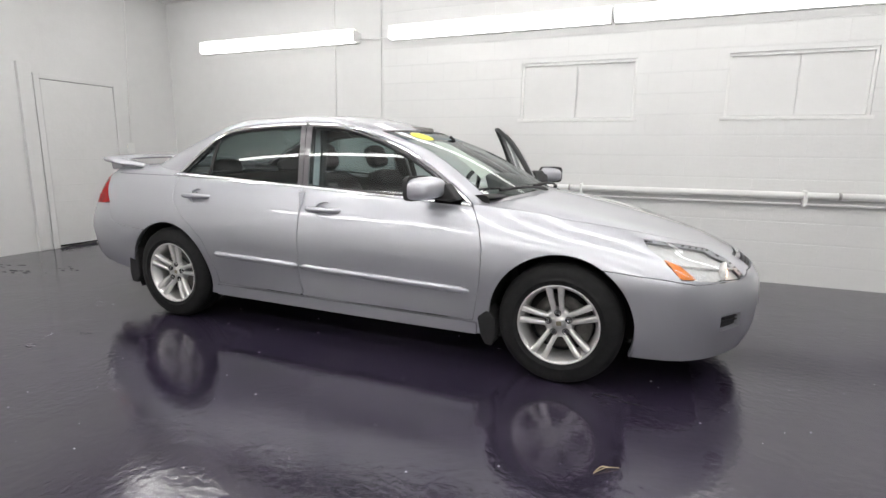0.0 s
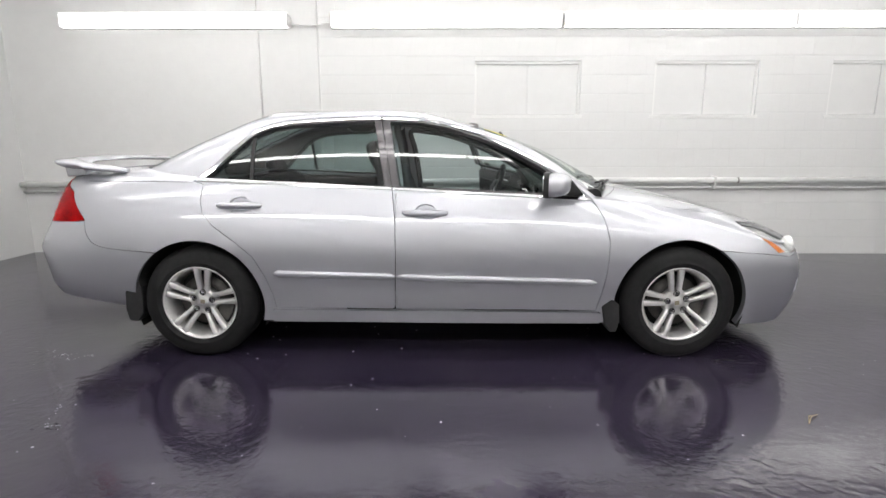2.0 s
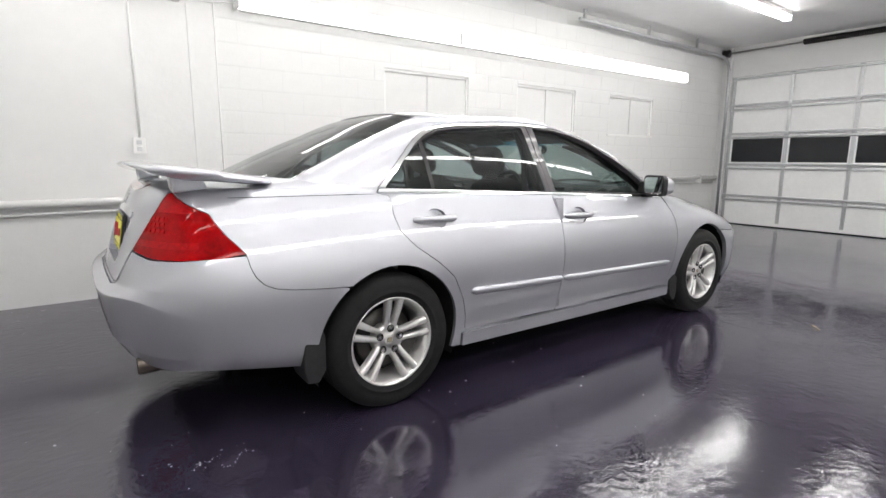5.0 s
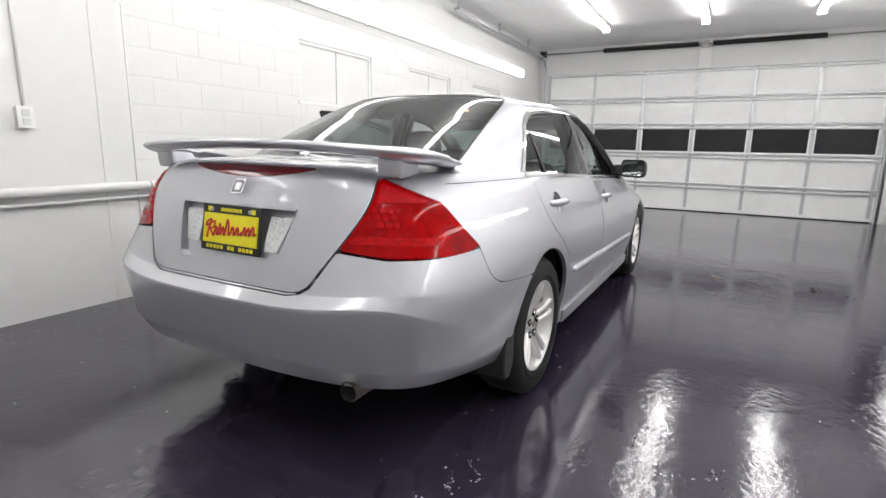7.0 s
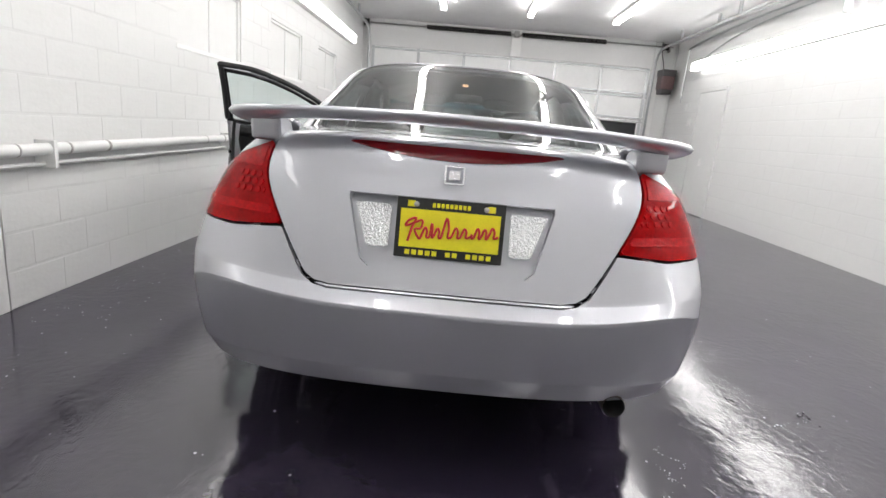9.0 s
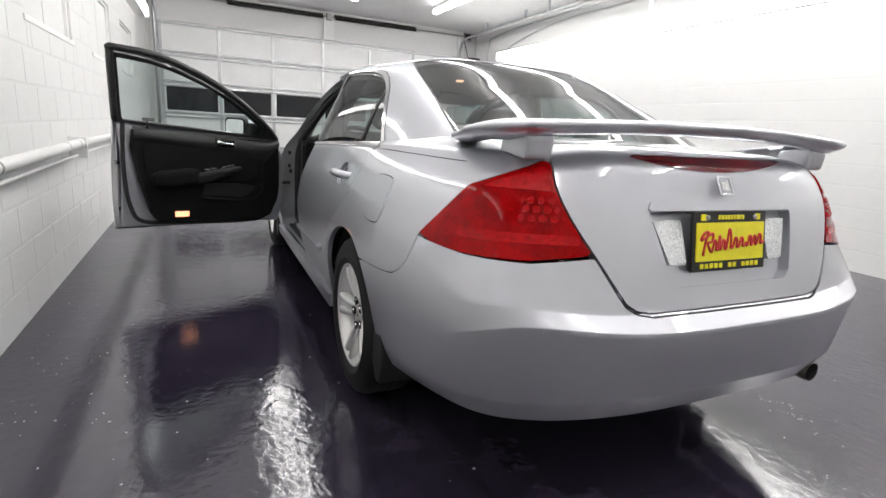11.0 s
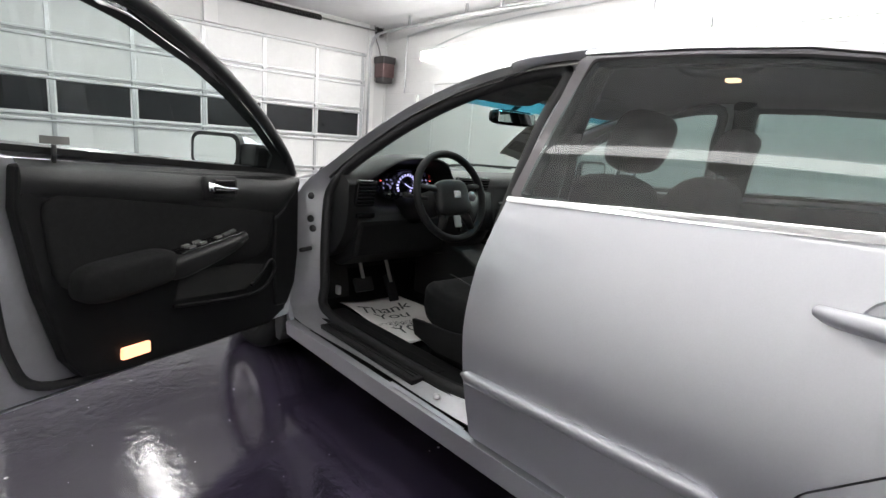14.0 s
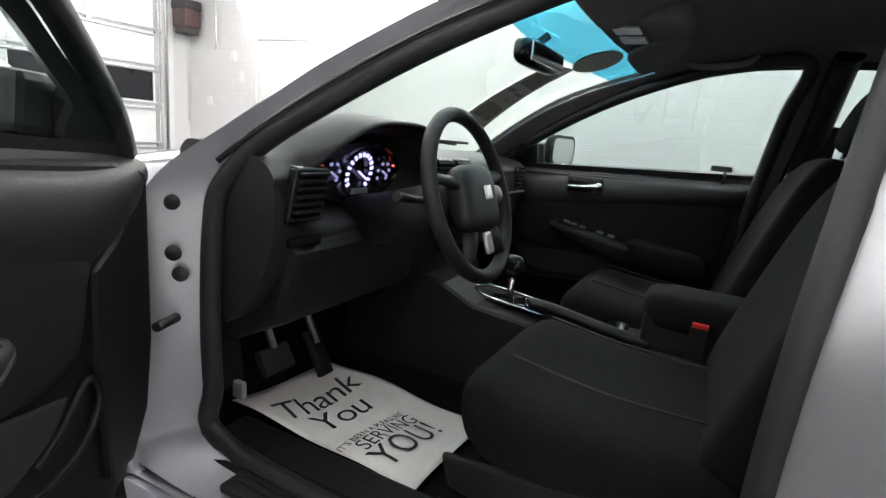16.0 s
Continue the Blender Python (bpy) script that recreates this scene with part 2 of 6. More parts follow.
M["floor"] = floor_material()
tagged(part("floor", box(X0 - 0.2, X1 + 0.2, Y0 - 0.2, Y1 + 0.25, -0.2, 0), "floor"), "glossy dark purple-grey sealed concrete floor", "floor", kind="structure")
tagged(part("ceiling", box(X0 - 0.2, X1 + 0.2, Y0 - 0.2, Y1 + 0.25, ZC, ZC + 0.15), "ceiling"), "white painted flat ceiling", "ceiling", kind="structure")

# ---------- car body: hull lines from the middle of the tail round one side to the middle of the nose ----------
RAIL = {}
RAIL[0] = [(-2.412, 0, .352), (-2.392, .41, .352), (-2.292, .678, .346), (-2.05, .80, .33), (-1.37, .84, .24), (-.65, .845, .215), (.1, .845, .21), (.85, .845, .21), (1.37, .84, .21), (1.85, .79, .19), (2.12, .60, .18), (2.28, .32, .18), (2.33, 0, .18)]
RAIL[1] = [(-2.452, 0, .425), (-2.432, .425, .425), (-2.326, .698, .415), (-2.05, .838, .39), (-1.37, .862, .33), (-.65, .852, .30), (.1, .853, .30), (.85, .855, .30), (1.37, .87, .30), (1.85, .83, .30), (2.15, .64, .30), (2.32, .34, .30), (2.37, 0, .30)]
RAIL[2] = [(-2.484, 0, .618), (-2.464, .43, .626), (-2.354, .718, .632), (-2.06, .86, .54), (-1.37, .89, .50), (-.65, .888, .48), (.1, .888, .48), (.85, .886, .48), (1.37, .89, .48), (1.85, .85, .47), (2.16, .66, .45), (2.33, .35, .45), (2.38, 0, .45)]
RAIL[3] = [(-2.422, 0, .654), (-2.408, .43, .658), (-2.334, .714, .682), (-2.06, .858, .67), (-1.37, .895, .68), (-.65, .897, .66), (.1, .898, .65), (.85, .893, .64), (1.37, .888, .63), (1.85, .845, .60), (2.13, .66, .58), (2.31, .35, .56), (2.36, 0, .56)]
RAIL[4] = [(-2.37, 0, .80), (-2.36, .43, .80), (-2.27, .70, .80), (-2.05, .825, .80), (-1.37, .864, .82), (-.65, .869, .80), (.1, .872, .79), (.85, .867, .77), (1.37, .858, .74), (1.80, .80, .69), (2.05, .66, .655), (2.24, .36, .635), (2.30, 0, .63)]
RAIL[5] = [(-2.31, 0, .95), (-2.30, .43, .95), (-2.22, .655, .95), (-2.02, .765, .94), (-1.37, .814, .94), (-.65, .828, .915), (.1, .832, .89), (.85, .826, .86), (1.37, .79, .805), (1.72, .735, .755), (1.95, .60, .715), (2.12, .35, .70), (2.19, 0, .69)]
RAIL[6] = [(-2.25, 0, 1.055), (-2.24, .40, 1.05), (-2.17, .60, 1.035), (-1.98, .70, 1.025), (-1.37, .765, 1.02), (-.65, .797, .99), (.1, .80, .95), (.85, .79, .915), (1.35, .70, .855), (1.66, .62, .815), (1.85, .50, .78), (1.98, .28, .76), (2.04, 0, .755)]
RAIL[7] = [(-2.05, 0, 1.085), (-2.03, .40, 1.08), (-1.95, .60, 1.06), (-1.79, .69, 1.045), (-1.34, .757, 1.028), (-.65, .792, .997), (.1, .796, .957), (.83, .783, .922), (1.13, .705, .895), (1.35, .60, .89), (1.47, .43, .885), (1.55, .22, .878), (1.58, 0, .877)]
RAIL[8] = [(-1.86, 0, 1.095), (-1.83, .35, 1.09), (-1.75, .57, 1.08), (-1.60, .68, 1.06), (-1.30, .745, 1.033), (-.65, .785, 1.0), (.1, .79, .96), (.80, .775, .925), (.90, .70, .93), (.99, .55, .95), (1.06, .36, .965), (1.095, .18, .972), (1.105, 0, .975)]
RAIL[9] = [(-1.44, 0, 1.285), (-1.42, .32, 1.278), (-1.36, .53, 1.262), (-1.26, .625, 1.24), (-1.05, .676, 1.215), (-.5, .702, 1.20), (.05, .702, 1.19), (.40, .69, 1.185), (.52, .63, 1.19), (.575, .49, 1.20), (.615, .32, 1.205), (.635, .16, 1.205), (.64, 0, 1.205)]
RAIL[10] = [(-1.05, 0, 1.425), (-1.04, .30, 1.42), (-1.0, .47, 1.40), (-.92, .55, 1.385), (-.75, .585, 1.385), (-.45, .60, 1.39), (-.15, .60, 1.385), (-.06, .585, 1.365), (0.0, .54, 1.37), (.04, .43, 1.38), (.06, .28, 1.39), (.075, .14, 1.394), (.08, 0, 1.395)]
RAIL[11] = [(-.75, 0, 1.439), (-.74, .16, 1.439), (-.7, .27, 1.436), (-.64, .32, 1.431), (-.55, .35, 1.431), (-.4, .36, 1.432), (-.28, .36, 1.431), (-.2, .345, 1.429), (-.16, .31, 1.429), (-.13, .25, 1.431), (-.11, .16, 1.434), (-.10, .08, 1.435), (-.1, 0, 1.435)]
RAIL[12] = [(-.55 + .02 * k, 0, 1.445) for k in range(13)]


def natural(t, y, q):
    """A cubic spline through y at t, with flat second derivative at the ends, read at q."""
    n = len(t)
    h = np.diff(t)
    a = np.zeros((n, n))
    r = np.zeros((n, y.shape[1]))
    a[0, 0] = a[-1, -1] = 1
    for i in range(1, n - 1):
        a[i, i - 1], a[i, i], a[i, i + 1] = h[i - 1], 2 * (h[i - 1] + h[i]), h[i]
        r[i] = 6 * ((y[i + 1] - y[i]) / h[i] - (y[i] - y[i - 1]) / h[i - 1])
    m = np.linalg.solve(a, r)
    i = np.clip(np.searchsorted(t, q, side="right") - 1, 0, n - 2)
    d0, d1, hh = (q - t[i])[:, None], (t[i + 1] - q)[:, None], h[i][:, None]
    return (m[i] * d1 ** 3 + m[i + 1] * d0 ** 3) / (6 * hh) + (y[i] / hh - m[i] * hh / 6) * d1 + (y[i + 1] / hh - m[i + 1] * hh / 6) * d0


STEP = 40
A_RUN = np.linspace(0, 12, 12 * STEP + 1)


def rail_run(k):
    """One hull line, sampled; it meets the middle plane squarely, so it is splined together with its mirror image."""
    p = np.array(RAIL[k], float)
    full = np.vstack([p[1:4][::-1] * (1, -1, 1), p, p[-4:-1][::-1] * (1, -1, 1)])
    return natural(np.arange(-3, 16).astype(float), full, A_RUN)


RUNS = {k: rail_run(k) for k in RAIL}
for k in RUNS:
    RUNS[k][0, 1] = RUNS[k][-1, 1] = 0


def cross_hermite(t, p, q):
    """Shape-keeping cubic through p at t (no overshoot where lines lie close together)."""
    h = np.diff(t)[:, None]
    d = np.diff(p, axis=0) / h
    m = np.zeros_like(p)
    w1, w2 = h[1:], h[:-1]
    m[1:-1] = (d[:-1] * w1 + d[1:] * w2) / (w1 + w2)
    m[0], m[-1] = 1.5 * d[0] - 0.5 * m[1], 1.5 * d[-1] - 0.5 * m[-2]
    i = np.clip(np.searchsorted(t, q, side="right") - 1, 0, len(t) - 2)
    s = ((q - t[i]) / h[i, 0])[:, None]
    return p[i] * (1 + 2 * s) * (1 - s) ** 2 + p[i + 1] * s * s * (3 - 2 * s) + h[i] * (m[i] * s * (1 - s) ** 2 - m[i + 1] * s * s * (1 - s))


def loft(keys, per):
    """A grid over hull lines: places, normals, and the parameters along and across."""
    keys = list(keys)
    n = len(A_RUN)
    v = np.concatenate([np.linspace(j, j + 1, per, endpoint=False) for j in range(len(keys) - 1)] + [[len(keys) - 1.0]])
    P = np.zeros((n, len(v), 3))
    for i in range(n):
        p = np.array([RUNS[k][i] for k in keys])
        t = np.r_[0, np.cumsum(np.maximum(np.linalg.norm(np.diff(p, axis=0), axis=1), 1e-4) ** 0.75)]
        q = np.interp(v, np.arange(len(keys)), t)
        P[i] = cross_hermite(t, p, q)
        sharp = min(max((3.0 - A_RUN[i]) / .8, 0), 1)
        if keys[0] == 0 and sharp:
            # the tail keeps its edges: flat bands between the lowest lines
            sharp = sharp * sharp * (3 - 2 * sharp)
            edge = np.stack([np.interp(q, t, p[:, c]) for c in range(3)], 1)
            above = q > t[3]
            edge[above] = cross_hermite(t[3:], p[3:], q[above])
            P[i] = P[i] * (1 - .85 * sharp) + edge * .85 * sharp
    return P, np.repeat(A_RUN[:, None], len(v), 1), np.repeat(v[None] + keys[0], n, 0)


def normals_of(P):
    du = np.gradient(P, axis=0)
    dv = np.gradient(P, axis=1)
    du[0] = du[0] * (0, 1, 0)
    du[-1] = du[-1] * (0, 1, 0)
    n = np.cross(dv, du)
    length = np.linalg.norm(n, axis=2, keepdims=True)
    n = n / np.maximum(length, 1e-9)
    flip = np.sign((n * (P - np.array((P[..., 0].mean() * 0 - 0.1, 0, 0.6)))).sum(2, keepdims=True))
    return n * np.where(flip == 0, 1, flip)


class Skin:
    def __init__(self, keys, per):
        self.P, self.A, self.V = loft(keys, per)
        self.N = normals_of(self.P)
        self.x, self.y, self.z = self.P[..., 0], self.P[..., 1], self.P[..., 2]


LOW, TOP = Skin(range(0, 9), 14), Skin(range(8, 13), 22)
ARC = np.r_[0, np.cumsum(np.linalg.norm(np.diff(RUNS[3], axis=0), axis=1))]
for sk in (LOW, TOP):
    sk.U = np.interp(sk.A, A_RUN, ARC)
SIDE = slice(3 * STEP - 12, 10 * STEP)


def ux(x):
    """The run along the body at a length x of its side."""
    return float(np.interp(x, RUNS[3][SIDE, 0], ARC[SIDE]))


def uy(y, front=False):
    """The run along the body at a distance y from the middle of its tail or nose."""
    if front:
        return float(np.interp(-y, -RUNS[3][9 * STEP:, 1], ARC[9 * STEP:]))
    return float(np.interp(y, RUNS[3][:3 * STEP - 10, 1], ARC[:3 * STEP - 10]))


def poly(u, v, pts):
    """How far inside a polygon each place lies (minus: outside)."""
    pts = np.array(pts, float)
    best = np.full(u.shape, 1e9)
    inside = np.zeros(u.shape, bool)
    for (ax, ay), (bx, by) in zip(pts, np.roll(pts, -1, 0)):
        dx, dy = bx - ax, by - ay
        t = np.clip(((u - ax) * dx + (v - ay) * dy) / max(dx * dx + dy * dy, 1e-12), 0, 1)
        best = np.minimum(best, np.hypot(u - ax - t * dx, v - ay - t * dy))
        cross = ((ay > v) != (by > v)) & (u < (bx - ax) * (v - ay) / (by - ay if by != ay else 1e-12) + ax)
        inside ^= cross
    return np.where(inside, best, -best)


def rounded(pts, n=5):
    return [(p.x, p.y) for p in smooth_run([(a, b, 0) for a, b in pts], n, closed=True)]


def cut(skin, field, sign=1, thick=0.02, gap=0.0017, out=0.0, window=None, lip=True):
    """The part of a skin where field > gap, on one side of the car (sign), with its edges turned in by thick."""
    F = field - gap
    P, N = skin.P + skin.N * out, skin.N
    nu, nv = F.shape
    verts, norms, faces, seen = [], [], [], {}

    def corner(i, j):
        k = (i, j)
        if k not in seen:
            seen[k] = len(verts)
            verts.append(P[i, j])
            norms.append(N[i, j])
        return seen[k]

    def between(a, c):
        k = (a, c) if a < c else (c, a)
        if k not in seen:
            fa, fc = F[k[0]], F[k[1]]
            t = fa / (fa - fc)
            seen[k] = len(verts)
            verts.append(P[k[0]] * (1 - t) + P[k[1]] * t)
            n = N[k[0]] * (1 - t) + N[k[1]] * t
            norms.append(n / max(np.linalg.norm(n), 1e-9))
        return seen[k]

    pos = F > 0
    cells = pos[:-1, :-1].astype(int) + pos[1:, :-1] + pos[1:, 1:] + pos[:-1, 1:]
    for i, j in zip(*np.nonzero(cells)):
        ring = ((i, j), (i + 1, j), (i + 1, j + 1), (i, j + 1))
        f = []
        for a, c in zip(ring, ring[1:] + ring[:1]):
            if pos[a]:
                f.append(corner(*a))
            if pos[a] != pos[c]:
                f.append(between(a, c))
        f = [q for n, q in enumerate(f) if q != f[n - 1]]
        if len(f) > 2:
            faces.append(f)
    if not faces:
        return np.zeros((0, 3)), [], np.zeros((0, 3))
    verts, norms = np.array(verts), np.array(norms)
    if sign < 0:
        verts, norms = verts * (1, -1, 1), norms * (1, -1, 1)
    # wind every face to look outwards
    for n, f in enumerate(faces):
        a, b_, c = verts[f[0]], verts[f[1]], verts[f[2]]
        w = np.cross(b_ - a, c - a)
        if len(f) > 3:
            w = w + np.cross(c - a, verts[f[3]] - a)
        if w @ norms[f[0]] < 0:
            faces[n] = f[::-1]
    if lip and thick:
        count = {}
        for f in faces:
            for a, c in zip(f, f[1:] + f[:1]):
                count[(a, c)] = count.get((a, c), 0) + 1
        rim = [e for e in count if (e[1], e[0]) not in count and not (abs(verts[e[0]][1]) < 1e-5 and abs(verts[e[1]][1]) < 1e-5)]
        more_v, more_n, at = [], [], len(verts)
        for a, c in rim:
            va, vc, na, nc = verts[a], verts[c], norms[a], norms[c]
            side = np.cross(vc - va, na)
            side = side / max(np.linalg.norm(side), 1e-9)
            more_v += [va, vc, vc - nc * thick, va - na * thick]
            more_n += [side] * 4
            faces.append([at + 1, at, at + 3, at + 2])
            at += 4
        if more_v:
            verts, norms = np.vstack([verts, more_v]), np.vstack([norms, more_n])
    return verts, faces, norms


def join(*meshes):
    v, f, n, at = [], [], [], 0
    for m in meshes:
        if not len(m[0]):
            continue
        v.append(m[0])
        n.append(m[2])
        f += [[q + at for q in face] for face in m[1]]
        at += len(m[0])
    return np.vstack(v), f, np.vstack(n)


def both(skin, field, **kw):
    return join(cut(skin, field, 1, **kw), cut(skin, field, -1, **kw))


def wrap(skin, pts):
    return poly(skin.U, skin.z, pts)


def side_view(skin, pts):
    return poly(skin.x, skin.z, pts)


def side_fit(skin, x0, x1, z0, z1, nx=4):
    """A smooth sheet y(x, z) through a stretch of one side."""
    w = (skin.x > x0) & (skin.x < x1) & (skin.z > z0) & (skin.z < z1) & (skin.y > .45)
    xs, zs = skin.x[w], skin.z[w]

    def terms(x, z):
        x, z = np.asarray(x, float), np.asarray(z, float)
        return np.stack([x ** i * (z - z0) ** j for i in range(nx) for j in range(3)], -1)
    k = np.linalg.lstsq(terms(xs, zs), skin.y[w], rcond=None)[0]
    return lambda x, z: terms(x, z) @ k


car = thing("car", "silver four-door sedan parked on the glossy floor, driver's door open", "car")
AXLE, HUB_Z = 1.369, 0.318
NOT_ARCH = {sk: np.minimum(np.hypot(sk.x + AXLE, (sk.z - .325) * 1.0) - .367, np.hypot(sk.x - AXLE, (sk.z - .325) * 1.0) - .372) for sk in (LOW, TOP)}
ON_SIDE = {sk: np.minimum(sk.U - ux(-2.03), ux(1.75) - sk.U) for sk in (LOW, TOP)}

FRONT_CUT = [(.862, .915), (.885, .88), (.922, .81), (.948, .70), (.948, .60), (.94, .50), (.922, .39), (.90, .285)]
REAR_CUT = [(-.935, .30), (-.945, .38), (-.975, .48), (-1.035, .60), (-1.13, .685), (-1.25, .77), (-1.315, .84), (-1.335, .91), (-1.33, 1.0)]
WIN_REAR = [(-1.392, 1.015), (-1.308, 1.085), (-1.216, 1.175), (-1.116, 1.265), (-1.05, 1.308), (-.97, 1.338), (-.85, 1.355), (-.60, 1.372), (-.335, 1.378)]
WIN_FRONT = [(-.335, 1.378), (-.10, 1.368), (.06, 1.340), (.24, 1.284), (.42, 1.208), (.59, 1.115), (.76, 1.00), (.865, .915)]
B_LOW, B_MID, B_TOP = (-.25, .29), (-.24, .62), (-.262, .975)
REAR_DOOR = REAR_CUT + WIN_REAR[:-1] + [(-.337, 1.378), B_TOP, (-.243, .80), B_MID, B_LOW]
FRONT_DOOR = [B_LOW, B_MID, (-.243, .80), B_TOP, (-.333, 1.378)] + WIN_FRONT[1:] + FRONT_CUT


def belt_z(x):
    return np.interp(x, [-1.40, -.26, .90], [1.034, .988, .925])


WINDOWS = WIN_REAR + WIN_FRONT[1:]
TAIL = [(uy(.492), .802), (uy(.575), .93), (uy(.632), 1.025), (uy(.66), 1.032), (uy(.70), 1.018), (ux(-2.17), .955), (ux(-2.085), .875), (ux(-2.0), .80), (ux(-2.10), .788), (uy(.66), .785)]


def near_u(x, y, z):
    """The run along the body at the place of the skin nearest to a point."""
    return float(LOW.U.flat[np.argmin((LOW.x - x) ** 2 + (LOW.y - y) ** 2 + (LOW.z - z) ** 2)])


LAMP = [(near_u(x, y, z), z) for x, y, z in ((1.745, .665, .775), (1.914, .553, .747), (2.058, .429, .716), (2.157, .440, .668), (2.232, .47, .600), (2.21, .533, .588), (2.067, .714, .600), (1.929, .808, .612), (1.845, .77, .690))]
AMBER = [(near_u(x, y, z), z) for x, y, z in ((1.852, .762, .703), (1.929, .752, .676), (2.002, .763, .615), (1.930, .805, .616))]
TRUNK = [(-1, .655), (uy(.33), .655), (uy(.375), .662), (uy(.405), .68), (uy(.43), .715), (uy(.488), .802), (uy(.571), .93), (uy(.636), 1.04), (uy(.64), 1.3), (-1, 1.3)]
REAR_BUMPER = [(-1, -1), (-1, .648), (uy(.333), .648), (uy(.38), .655), (uy(.412), .675), (uy(.437), .712), (uy(.489), .797), (uy(.66), .781), (ux(-2.0), .795), (ux(-1.99), .750), (ux(-1.972), .708), (ux(-1.945), .678), (ux(-1.90), .657), (ux(-1.84), .646), (ux(-1.70), .633), (ux(-1.5), .62), (ux(-1.5), -1)]
END = float(ARC[-1])
FRONT_BUMPER = [(ux(1.55), -1), (ux(1.55), .64), (ux(1.86), .612), (ux(2.0), .589), (uy(.52, True), .584), (uy(.40, True), .60), (uy(.38, True), .61), (END + 1, .60), (END + 1, -1)]
hood_line = np.interp(LOW.x, [.9, 1.35, 1.68, 1.80, 1.98, 2.13, 2.19, 2.2], [.735, .695, .62, .565, .43, .25, .02, -.3])
cowl = np.interp(LOW.y, [0, .18, .36, .55, .70, .78], [1.16, 1.15, 1.12, 1.05, .96, .80]) 
HOOD = np.minimum(np.minimum(hood_line - LOW.y, LOW.x - cowl), np.minimum(LOW.V - 4.6, -wrap(LOW, LAMP) - .001))
tail, lamp, trunk, rear_bumper, front_bumper = wrap(LOW, TAIL), wrap(LOW, LAMP), np.minimum(wrap(LOW, TRUNK), (7.86 - LOW.V) * 0.1), wrap(LOW, REAR_BUMPER), wrap(LOW, FRONT_BUMPER)
front_door = {sk: np.minimum(side_view(sk, FRONT_DOOR), ON_SIDE[sk]) for sk in (LOW, TOP)}
rear_door = {sk: np.minimum(side_view(sk, REAR_DOOR), ON_SIDE[sk]) for sk in (LOW, TOP)}
sill = np.minimum(LOW.x + .955, np.minimum(.925 - LOW.x, .288 - .006 * (LOW.x + .9) - LOW.z))
grille = wrap(LOW, [(uy(.31, True), .612), (uy(.29, True), .672), (END + 1, .672), (END + 1, .612)])

body_low = np.min([-tail, -lamp, -trunk, -rear_bumper, -front_bumper, -front_door[LOW], -rear_door[LOW], -sill, NOT_ARCH[LOW], -HOOD, -grille], axis=0)
fender = np.minimum(body_low, LOW.x - .5)
rest_low = np.minimum(body_low, .5 - LOW.x)
WS_EDGE = 8.33
screen = np.minimum((TOP.A - WS_EDGE) * .2, (9.66 - TOP.V) * .25)
rear_glass = np.minimum((2.2 - TOP.A) * .2, (10 - .06 - TOP.V) * .25)
side_windows = np.minimum(side_view(TOP, WINDOWS), np.minimum(.2, TOP.y - .45))
top_doors = np.maximum(front_door[TOP], rear_door[TOP])
roof = np.min([-screen, -rear_glass, -np.minimum(np.maximum(top_doors, side_windows), TOP.y - .45)], axis=0)


# ---------- the room: walls ----------
WINDOWS_N = [(.344, 1.512), (2.32, 3.46), (4.25, 5.375)]
WZ0, WZ1 = 1.56, 2.145
BACK = Y1 - .003
wall_n = bmesh.new()
box(X0 - .2, X1 + .2, BACK, BACK + .2, 0, WZ0, bm=wall_n)
box(X0 - .2, X1 + .2, BACK, BACK + .2, WZ1, ZC, bm=wall_n)
edges = [X0 - .2] + [q for w in WINDOWS_N for q in w] + [X1 + .2]
for a, c in zip(edges[::2], edges[1::2]):
    box(a, c, BACK, BACK + .2, WZ0, WZ1, bm=wall_n)
wall_north = tagged(part("wall_north", wall_n, "joint"), "white painted concrete block wall with blocked windows", "wall", kind="structure")
plaster = part("plaster", box(X0, -1.588, Y1 - .012, BACK, 0, ZC), "wall", wall_north, "smooth white plaster")
part("pilaster", box(-1.59, -1.375, Y1 - .019, BACK, 0, ZC, .004), "wall", wall_north)

for n, (a, c) in enumerate(WINDOWS_N):
    w = tagged(part("window_" + str(n + 1), box(a - .02, c + .02, Y1 + .05, Y1 + .09, WZ0 - .01, WZ1 + .01), "wall"), "window opening closed off with white painted boards", "window", kind="structure")
    for x in (a, (a + c) / 2 + .004):
        part("board", box(x + .004, x + (c - a) / 2 - .008, Y1 + .036, Y1 + .05, WZ0 + .02, WZ1 - .01, .003), "wall", w)
    part("frame", box(a, c, Y1 + .012, Y1 + .05, WZ1 - .028, WZ1, .003), "white_metal", w)
    part("frame", box(a, a + .025, Y1 + .012, Y1 + .05, WZ0, WZ1 - .028, .003), "white_metal", w)
    part("frame", box(c - .025, c, Y1 + .012, Y1 + .05, WZ0, WZ1 - .028, .003), "white_metal", w)
    part("sill", box(a - .03, c + .03, Y1 - .012, Y1 + .05, WZ0 - .022, WZ0 + .012, .004), "white_metal", w)

